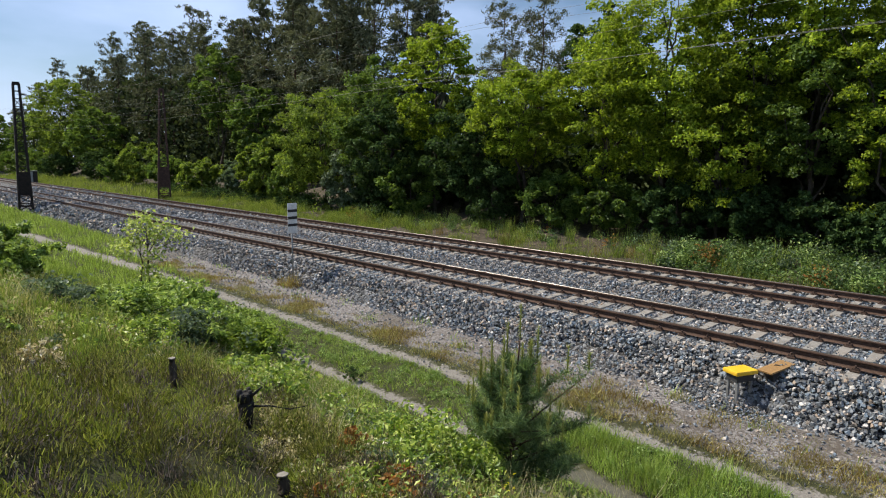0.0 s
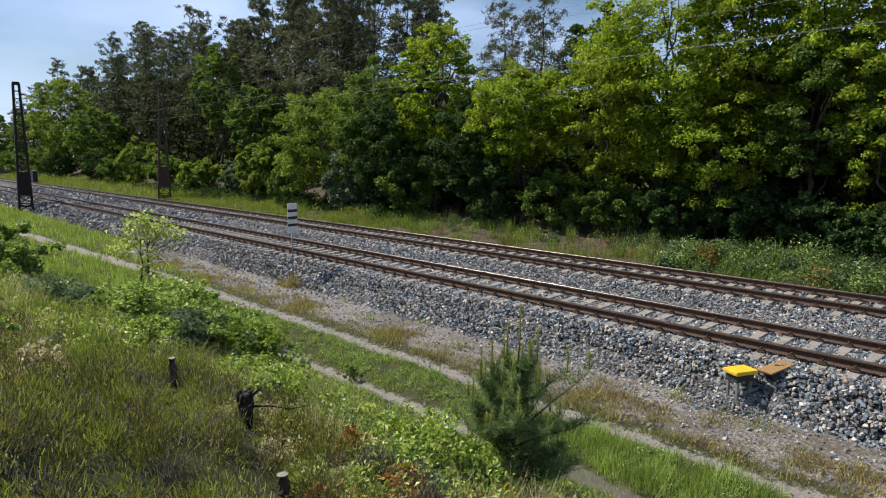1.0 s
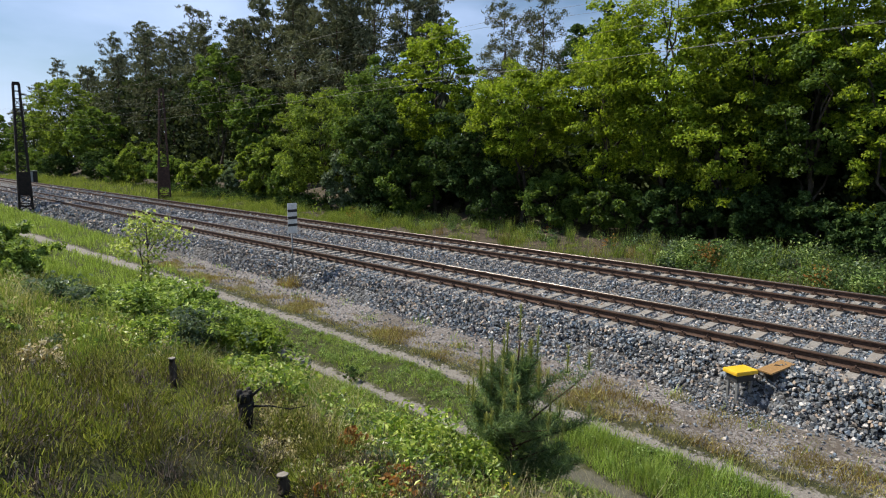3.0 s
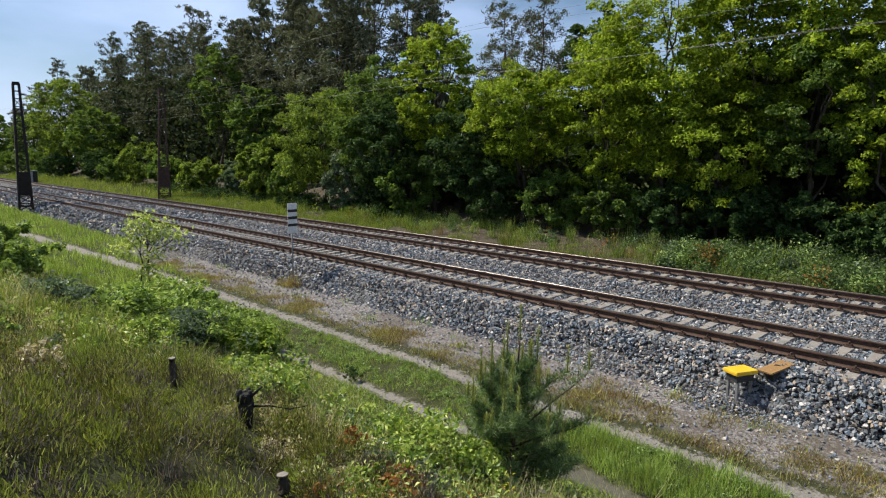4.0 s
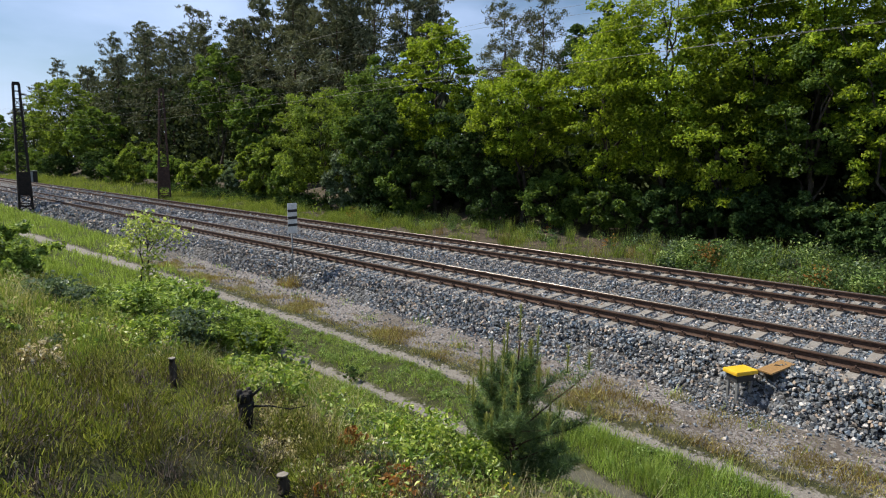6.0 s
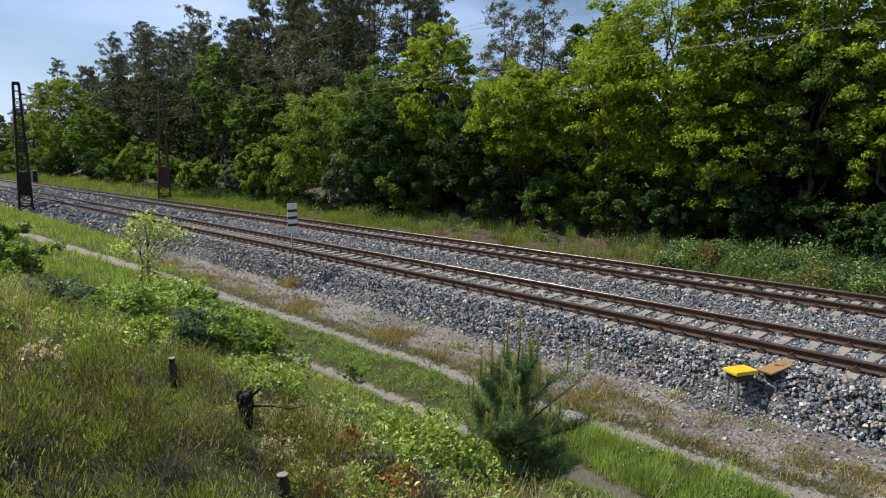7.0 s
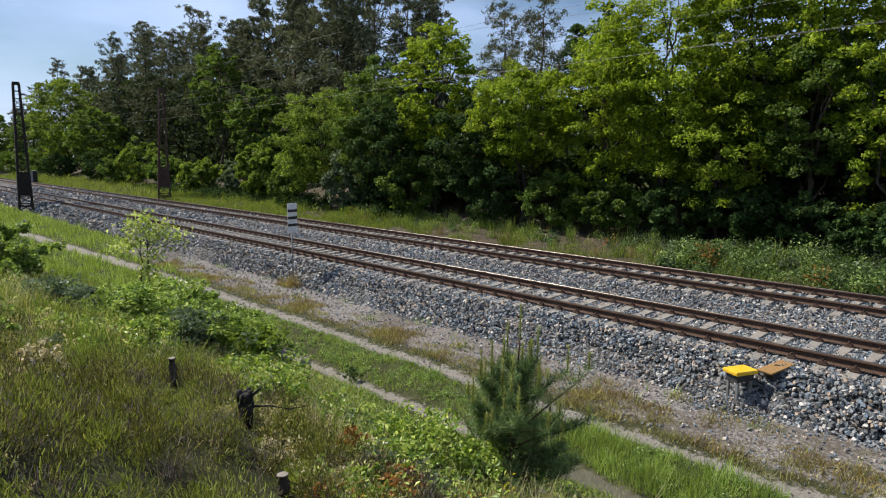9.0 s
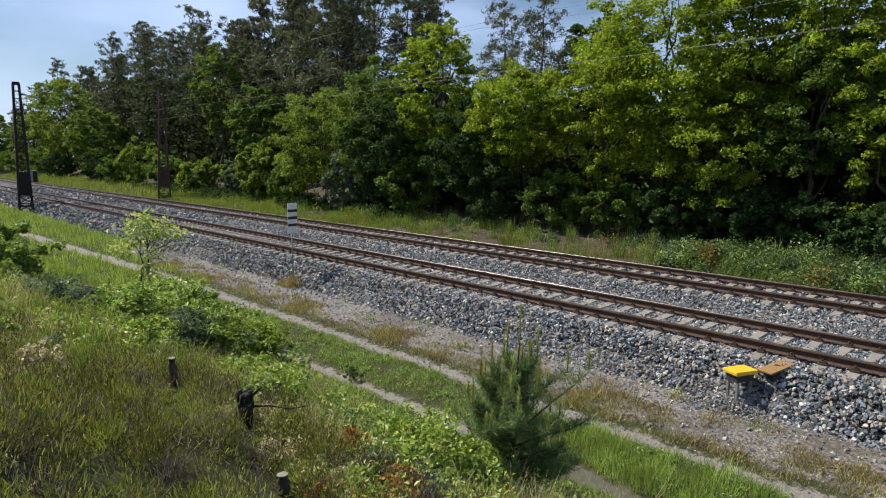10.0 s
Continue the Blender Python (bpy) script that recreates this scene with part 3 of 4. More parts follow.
def trackside_box():
    """Yellow-lidded device on a stand, with a board that covers its cables up to the rail."""
    dev = thing("trackside_box", pose(-1.42, -1.12, -0.9, 0, 0, -24), "yellow lidded dark box on legs beside the rail", "trackside box")
    bm = bmesh.new()
    box(bm, 0, 0, 0.62, 0.33, 0.46, 0.075, bevel=0.026)
    part("lid", bm, M_YELLOW, dev, "bright yellow lid")
    bm = bmesh.new()
    box(bm, 0, 0, 0.53, 0.25, 0.36, 0.14, bevel=0.01)
    part("housing", bm, M_DARK, dev)
    for sx in (-1, 1):
        for sy in (-1, 1):
            bm = bmesh.new()
            beam(bm, (sx * 0.1, sy * 0.14, -0.05), (sx * 0.1, sy * 0.14, 0.47), 0.04)
            part("leg", bm, M_ZINC, dev)
    cover = thing("cable_cover", pose(-1.02, -0.63, -0.305, 0, 0, 0), "orange brown cover board over cables up to the rail", "cover board")
    bm = bmesh.new()
    box(bm, 0, 0, 0.07, 0.27, 0.62, 0.03, pose(0, 0, 0, 7, 0, -16), bevel=0.006)
    part("board", bm, M_BOARD, cover)
    bm = bmesh.new()
    box(bm, 0, 0, 0.0, 0.19, 0.46, 0.22, pose(0.01, 0.05, -0.06, 7, 0, -16), bevel=0.006)
    part("duct", bm, M_DARK, cover)
    bm = bmesh.new()
    tube(bm, [(-0.05, 0.02, 0.08), (-0.03, 0.03, 0.1), (0.03, 0.04, 0.1), (0.05, 0.05, 0.08)], [0.008] * 4, 6)
    part("handle", bm, M_DARK, cover)
    for dx in (0.0, 0.1):
        bm = bmesh.new()
        tube(bm, [(0.08 + dx, 0.28, 0.02), (0.14 + dx, 0.42, 0.03), (0.2 + dx, 0.55, 0.02), (0.24 + dx, 0.7, 0.0)], [0.022] * 4, 7)
        part("cable", bm, M_DARK, cover, "black cable under the rail")


def relay_cabinet():
    cab = thing("relay_cabinet", pose(-97, 7.9, -0.75, 0, 0, 8), "small grey metal cabinet beside the far track", "cabinet")
    bm = bmesh.new()
    box(bm, 0, 0, 0.95, 0.7, 0.9, 1.9, bevel=0.02)
    part("body", bm, M_DARK, cab)
    bm = bmesh.new()
    box(bm, 0.36, -0.3, 0.95, 0.03, 0.36, 1.75, bevel=0.01)
    part("door", bm, M_CABINET, cab, "pale grey door")
    bm = bmesh.new()
    box(bm, 0, 0, 1.93, 0.8, 1.0, 0.06, bevel=0.01)
    part("roof", bm, M_CABINET, cab)


def gravel_heap():
    """A low heap of pale gravel round the foot of the trackside box."""
    r, a = np.meshgrid(np.linspace(0, 1, 9), np.linspace(0, 2 * math.pi, 29)[:-1], indexing="ij")
    x, y = -1.5 + 0.62 * r * np.cos(a), -1.2 + 0.42 * r * np.sin(a)
    z = -0.97 + 0.17 * np.cos(r * math.pi / 2) + 0.02 * np.sin(9 * x) * np.sin(11 * y)
    idx = np.arange(r.size).reshape(r.shape)
    nxt = np.roll(idx, -1, 1)
    F = np.stack([idx[:-1], idx[1:], nxt[1:], nxt[:-1]], -1).reshape(-1, 4)
    tagged(quick("gravel_heap", np.stack([x, y, z], -1).reshape(-1, 3), F, M_GROUND, None, True), "low heap of pale gravel beside the rail", "gravel", kind="stuff")
    heap = lambda x, y: height_at(x, y) + 0.15 * np.cos(np.clip(np.hypot((x + 1.5) / 0.62, (y + 1.2) / 0.42), 0, 1) * math.pi / 2)
    stones("loose_stones", -2.2, -0.8, -1.75, -0.95, 1500, 0.035, "loose pale stones round the foot of the trackside box", 0.0, heap)


striped_sign()
gravel_heap()
trackside_box()
relay_cabinet()


# ---- trees ----
SWAY = []


def bent(a, b, n, wobble):
    a, b = Vector(a), Vector(b)
    return [tuple(a.lerp(b, i / n) + Vector(RNG.normal(size=3)) * wobble * (0 if i == 0 else 1)) for i in range(n + 1)]


def broadleaf(x, y, top, radius, low, leaves, size, material, label, name="tree", trunk=0.12, clumps=60, flat=0.45, limbs=6, lean=(0, 0)):
    """A broad-leaved tree or bush: forked trunk, limbs, and a crown of flattened leaf clumps with gaps between them."""
    base = float(height_at(x, y))
    tall = top - base
    tree = thing(name, pose(x, y, base), label, "tree" if name == "tree" else "bush")
    bm = bmesh.new()
    apex = (lean[0], lean[1], tall * 0.8)
    tube(bm, bent((0, 0, -0.15), apex, 6, 0.05 * radius), list(np.linspace(trunk, trunk * 0.25, 7)), 8)
    part("trunk", bm, M_BARK, tree)
    clumps = int(clumps * 2.6)
    mid = (low + tall) / 2
    half = (tall - low) / 2
    d = unit(RNG.normal(size=(clumps, 3)))
    r = RNG.uniform(0.35, 1.0, clumps) ** 0.45
    C = d * r[:, None] * np.array([radius, radius, half]) * RNG.uniform(0.82, 1.12, (clumps, 1)) + np.array([lean[0], lean[1], mid])
    for k in range(limbs):
        c = C[int(k * clumps / limbs)]
        bm = bmesh.new()
        f = max(0.15, min(0.75, (c[2] - 0.25 * tall) / tall))
        tube(bm, bent((apex[0] * f, apex[1] * f, apex[2] * f), tuple(c * 0.95), 4, 0.06 * radius), list(np.linspace(trunk * 0.5, trunk * 0.12, 5)), 6)
        part("limb", bm, M_BARK, tree)
    w = RNG.uniform(0.5, 1.5, clumps)
    pick = RNG.choice(clumps, leaves, p=w / w.sum())
    cr = radius * RNG.uniform(0.075, 0.19, clumps)
    off = unit(RNG.normal(size=(leaves, 3))) * RNG.uniform(0.05, 1, (leaves, 1)) ** 0.5
    P = C[pick] + off * cr[pick][:, None] * np.array([1.15, 1.15, flat * 1.5])
    P[:, 2] -= 0.25 * cr[pick] * (off[:, 0] ** 2 + off[:, 1] ** 2)
    out = unit(P - np.array([lean[0], lean[1], mid]))
    V, F = leaf_arrays(P, size, 0.62, 0.4, 0.4, out)
    crown = quick("crown", V, F, material, tree)
    if x > -40:
        SWAY.append((crown, 0.2))
    return tree


def pine(x, y, top, reach_out, leaves, label, size=0.3, bare=0.35):
    """A tall pine: straight stem, dead stubs below, tiers of drooping boughs with needle tufts."""
    base = float(height_at(x, y))
    tall = top - base
    tree = thing("pine_tree", pose(x, y, base), label, "tree")
    bm = bmesh.new()
    tube(bm, bent((0, 0, -0.2), (RNG.uniform(-0.3, 0.3), RNG.uniform(-0.3, 0.3), tall * 0.98), 8, 0.05), list(np.linspace(0.19, 0.02, 9)), 8)
    part("trunk", bm, M_PINEBARK, tree)
    C, R = [], []
    boughs = int(46 * (tall / 16))
    for k in range(boughs):
        g = (k + RNG.uniform(0, 1)) / boughs
        h = tall * (bare + (1 - bare) * g)
        reach = reach_out * (0.2 + 0.95 * (1 - g) ** 0.6) * RNG.uniform(0.45, 1.25) * (0.75 + 0.25 * min(1, g * 5))
        a = k * 2.4 + RNG.uniform(-0.5, 0.5)
        rise = RNG.uniform(-0.25, 0.45)
        tip = (reach * math.cos(a), reach * math.sin(a), h + rise * reach)
        if k % 5 == 0:
            bm = bmesh.new()
            tube(bm, bent((0, 0, h - 0.3), tip, 3, 0.08), [0.055, 0.04, 0.028, 0.01], 5)
            part("limb", bm, M_PINEBARK, tree)
        for q in (0.3, 0.55, 0.8, 1.0):
            C.append((tip[0] * q + RNG.normal() * 0.25, tip[1] * q + RNG.normal() * 0.25, h + rise * reach * q + RNG.normal() * 0.22))
            R.append((0.26 + 0.12 * reach) * RNG.uniform(0.5, 1.3))
    for k in range(4):
        bm = bmesh.new()
        h, a = tall * bare * RNG.uniform(0.4, 0.95), RNG.uniform(0, 6.28)
        tube(bm, [(0, 0, h), (0.9 * math.cos(a), 0.9 * math.sin(a), h + 0.1), (1.5 * math.cos(a), 1.5 * math.sin(a), h - 0.1)], [0.03, 0.02, 0.006], 5)
        part("dead_limb", bm, M_PINEBARK, tree)
    C.append((0, 0, tall - 0.3))
    R.append(0.25)
    C, R = np.array(C), np.array(R)
    pick = RNG.choice(len(C), leaves, p=R / R.sum())
    off = unit(RNG.normal(size=(leaves, 3))) * RNG.uniform(0, 1, (leaves, 1)) ** 0.6
    P = C[pick] + off * R[pick][:, None] * np.array([1.1, 1.1, 0.7])
    V, F = leaf_arrays(P, size * 1.6, 0.2, 0.15, 0.4, off)
    quick("crown", V, F, M_PINE, tree)
    return tree


PINES = [(-151, 17, 12.5, 2.6), (-140, 22, 21.4, 2.8), (-125, 24, 17.5, 3.2), (-107, 22, 21.5, 3.2), (-104, 25, 23.5, 3.0), (-87.7, 20, 20.5, 2.8), (-82, 21, 18.8, 3.0), (-78.6, 23, 21.4, 2.8),
         (-72, 21, 18.0, 3.0), (-65.5, 22, 17.7, 3.2), (-60, 20, 16.8, 2.6), (-56.6, 20, 18.4, 2.8), (-52, 22, 18.0, 3.2), (-48.7, 19, 18.5, 3.4), (-44, 21, 17.0, 3.2), (-41.2, 18, 17.6, 3.4), (-38.8, 20, 17.0, 3.2),
         (-36, 21, 16.4, 3.0), (-34.4, 22, 15.2, 2.4), (-26.3, 21, 13.4, 1.5), (-22.3, 20, 12.9, 1.5), (-94, 23, 20.5, 3.2), (-99, 20, 17.5, 3.0), (-69, 25, 18.0, 3.2), (-57, 25, 19.0, 3.4), (-46, 24, 19.5, 3.4), (-115, 20, 17.6, 3.4),
         (-146, 20, 17.2, 3.2), (-132, 25, 19.0, 3.4), (-116, 26, 19.5, 3.4), (-101, 27, 20.5, 3.4), (-90, 26, 19.8, 3.4), (-83, 25, 19.4, 3.4), (-75, 26, 17.6, 3.4), (-63, 26, 16.4, 3.4), (-52, 27, 17.6, 3.4), (-37, 24, 17.0, 3.0), (-28.5, 25, 11.5, 2.6), (-23.5, 24, 10.6, 2.4)]


def wood():
    for i, (x, y, top, spread) in enumerate(PINES):
        pine(x, y, top, spread * 1.12 if x < -30 else spread * 1.75, 4300 if x < -75 else 5600 if x < -30 else 9000, "tall dark pine with bare lower trunk at the wood's edge", 0.34 if x < -40 else 0.26 if x < -30 else 0.15, 0.2 if x > -30 else 0.25 if i % 3 else 0.4)
    rob = "black locust tree with airy yellow-green leaves"
    broadleaf(-24.2, 13.2, 10.8, 2.4, 3.2, 18720, 0.165, M_ROBINIA, rob, clumps=80)
    broadleaf(-17.5, 12.6, 7.9, 2.6, 3.0, 23400, 0.149, M_ROBINIA, rob, clumps=85)
    broadleaf(-13.4, 13.4, 9.0, 2.6, 1.8, 21840, 0.143, M_ROBINIA, rob, clumps=80)
    broadleaf(-10.6, 13.6, 11.8, 3.3, 2.4, 32760, 0.143, M_ROBINIA, rob, clumps=120, limbs=10)
    broadleaf(-7.6, 14.0, 11.4, 2.8, 3.0, 24960, 0.138, M_ROBINIA, rob, clumps=95, limbs=9)
    broadleaf(-8.0, 12.9, 6.4, 2.3, 1.3, 17160, 0.132, M_ROBINIA, rob, clumps=80)
    broadleaf(-5.0, 13.4, 8.2, 2.0, 2.2, 12480, 0.132, M_OAK, "leafy tree in the wood's edge shade", clumps=60)
    broadleaf(-5.2, 14.4, 12.2, 2.8, 5.2, 17160, 0.143, M_ROBINIA, rob, clumps=80)
    broadleaf(-18.3, 20.5, 11.7, 2.5, 4.0, 13000, 0.2, M_DEEP, "dark round-crowned tree behind the wood's edge", clumps=60)
    broadleaf(-2.4, 13.2, 11.0, 2.2, 1.4, 20280, 0.132, M_ROBINIA, rob, clumps=80)
    oak = "round-crowned green broad-leaved tree"
    broadleaf(-35.4, 13.0, 7.9, 3.4, 0.9, 20000, 0.18, M_MID, oak, clumps=80)
    broadleaf(-30.5, 13.6, 9.3, 3.0, 1.5, 16000, 0.18, M_OAK, oak, clumps=70)
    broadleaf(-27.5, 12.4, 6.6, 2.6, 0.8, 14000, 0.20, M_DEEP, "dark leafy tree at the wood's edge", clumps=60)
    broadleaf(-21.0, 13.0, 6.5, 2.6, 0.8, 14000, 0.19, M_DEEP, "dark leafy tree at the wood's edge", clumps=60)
    broadleaf(-59.8, 17.0, 14.3, 2.6, 5.0, 11000, 0.28, M_OAK, oak, clumps=60)
    broadleaf(-50.0, 16.0, 9.6, 2.6, 2.0, 11000, 0.26, M_OAK, oak, clumps=60)
    broadleaf(-108, 15.0, 15.2, 5.0, 2.0, 12000, 0.36, M_MID, "bright green leafy tree beside the line", clumps=90)
    broadleaf(-96, 15.5, 10.0, 3.6, 1.0, 8000, 0.38, M_OAK, oak, clumps=60)
    broadleaf(-128, 14.5, 10.5, 4.0, 1.0, 8000, 0.42, M_OAK, oak, clumps=60)
    broadleaf(-150, 12.0, 11.0, 5.0, 1.0, 9000, 0.5, M_OAK, oak, clumps=60)
    broadleaf(-172, 4.0, 12.0, 7.0, 0.5, 9000, 0.55, M_OAK, oak, clumps=60)
    shrub = "leafy green shrub at the wood's edge"
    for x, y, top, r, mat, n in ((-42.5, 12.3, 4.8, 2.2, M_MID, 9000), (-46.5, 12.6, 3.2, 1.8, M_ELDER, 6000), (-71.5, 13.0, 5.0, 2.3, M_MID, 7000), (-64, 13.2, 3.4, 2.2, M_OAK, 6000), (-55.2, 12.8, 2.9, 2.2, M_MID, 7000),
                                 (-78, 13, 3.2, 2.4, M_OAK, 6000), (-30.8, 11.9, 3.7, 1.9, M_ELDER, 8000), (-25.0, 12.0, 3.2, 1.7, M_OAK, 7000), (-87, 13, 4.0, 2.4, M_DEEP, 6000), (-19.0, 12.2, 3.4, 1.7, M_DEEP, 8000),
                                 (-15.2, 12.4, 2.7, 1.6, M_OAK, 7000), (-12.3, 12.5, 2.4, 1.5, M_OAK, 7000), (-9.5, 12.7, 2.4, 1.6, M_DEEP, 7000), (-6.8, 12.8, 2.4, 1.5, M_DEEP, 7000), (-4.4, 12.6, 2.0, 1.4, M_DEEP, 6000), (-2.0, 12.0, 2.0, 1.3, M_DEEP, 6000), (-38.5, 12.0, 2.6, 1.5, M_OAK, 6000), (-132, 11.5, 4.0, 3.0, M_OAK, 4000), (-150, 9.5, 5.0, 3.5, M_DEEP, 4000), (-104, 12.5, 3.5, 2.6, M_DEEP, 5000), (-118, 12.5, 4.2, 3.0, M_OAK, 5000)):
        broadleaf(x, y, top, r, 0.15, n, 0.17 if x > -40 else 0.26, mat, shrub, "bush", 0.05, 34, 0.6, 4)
    # the depth of the wood: loose filler leaves with its shade in their colour
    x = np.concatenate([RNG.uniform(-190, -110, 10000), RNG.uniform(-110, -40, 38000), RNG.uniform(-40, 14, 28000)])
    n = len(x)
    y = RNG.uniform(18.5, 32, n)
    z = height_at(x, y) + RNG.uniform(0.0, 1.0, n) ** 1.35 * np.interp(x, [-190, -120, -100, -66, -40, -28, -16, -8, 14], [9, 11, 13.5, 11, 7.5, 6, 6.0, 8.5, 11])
    # more dark filler leaves low down, for the shade over the wood floor
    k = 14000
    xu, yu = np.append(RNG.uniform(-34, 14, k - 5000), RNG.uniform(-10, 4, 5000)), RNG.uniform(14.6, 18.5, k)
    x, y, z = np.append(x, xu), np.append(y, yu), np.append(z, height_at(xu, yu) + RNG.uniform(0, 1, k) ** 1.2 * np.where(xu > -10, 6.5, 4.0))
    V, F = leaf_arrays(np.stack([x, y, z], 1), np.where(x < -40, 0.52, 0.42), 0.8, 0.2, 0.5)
    tagged(quick("woodland", V, F, M_SHADE), "loose foliage painted dark for the shade inside the wood", "woodland", kind="stuff")


wood()


# ---- grass and low plants ----
def spread(x0, x1, y0, y1, n, keep=None):
    x, y = RNG.uniform(x0, x1, n), RNG.uniform(y0, y1, n)
    if keep is not None:
        ok = keep(x, y)
        x, y = x[ok], y[ok]
    return np.stack([x, y, height_at(x, y) - 0.01], 1)


def patchy(x, y, s=0.8, cut=0.0, seed=0.0):
    v = np.sin(x * s + seed) * np.sin(y * s * 1.7 + 1.3 * seed) + 0.6 * np.sin(2.3 * x * s + y * s + seed * 2) + 0.5 * np.sin(4.1 * y * s - 3.3 * x * s + seed)
    return v + RNG.normal(size=len(x)) * 0.35 > cut


def off_ruts(x, y, gap=0.18):
    b = 0.0009 * np.minimum(x, 0) ** 2
    w = gap + 0.06 * np.sin(x * 2.1) + 0.05 * np.sin(x * 5.3) + 0.012 * np.clip(-9 - x, 0, 20)
    return (np.abs(y + 3.45 + b) > w) & ((np.abs(y + 5.10 + b) > w) | (x < -11.5))


STUBS = [(-4.74, -9.22), (-3.14, -9.12), (-1.75, -9.5)]


def clear(P):
    """Keeps tall plants off the posts and stumps and the trodden spot before them."""
    ok = np.ones(len(P), bool)
    for x, y in STUBS:
        d = np.array([2.64 - x, -11.93 - y])
        d = d / np.linalg.norm(d)
        r = P[:, :2] - np.array([x, y])
        t = np.clip(r @ d, 0, 0.75)
        ok &= np.linalg.norm(r - t[:, None] * d, axis=1) > 0.15
    return P[ok]


def dome_leaves(name, c, per, r0, r1, size, material, label, lift=0.04):
    """Rounded clumps of leaves at the places c."""
    k = len(c) * per
    at = np.repeat(c, per, 0)
    R = np.repeat(RNG.uniform(r0, r1, len(c)), per)[:, None]
    off = unit(RNG.normal(size=(k, 3))) * R * RNG.uniform(0.3, 1, (k, 1))
    off[:, 2] = np.abs(off[:, 2]) * 1.3 + lift
    V, F = leaf_arrays(at + off, size, 0.6, 0.4, 0.6)
    tagged(quick(name, V, F, material), label, "undergrowth", kind="stuff")


def grass(name, P, h, w, material, label, lean=0.35, jitter=0.5, bend=True):
    P = clear(P)
    k = len(P)
    x, y = P[:, 0], P[:, 1]
    tuft = np.sin(2.7 * x + 1.1 * y) * np.sin(3.1 * y - 0.8 * x) + 0.7 * np.sin(6.3 * x - 4.1 * y) * np.sin(5.2 * y + 2.9 * x) + 0.4 * np.sin(1.1 * x + 0.7 * y)
    hh = h * np.clip(0.95 + 0.55 * tuft, 0.3, 1.9) * (1 + jitter * RNG.uniform(-1, 1, k))
    V, F = blade_arrays(P, hh, w * RNG.uniform(0.6, 1.4, k), lean, bend)
    tagged(quick(name, V, F, material), label, "grass", kind="stuff")


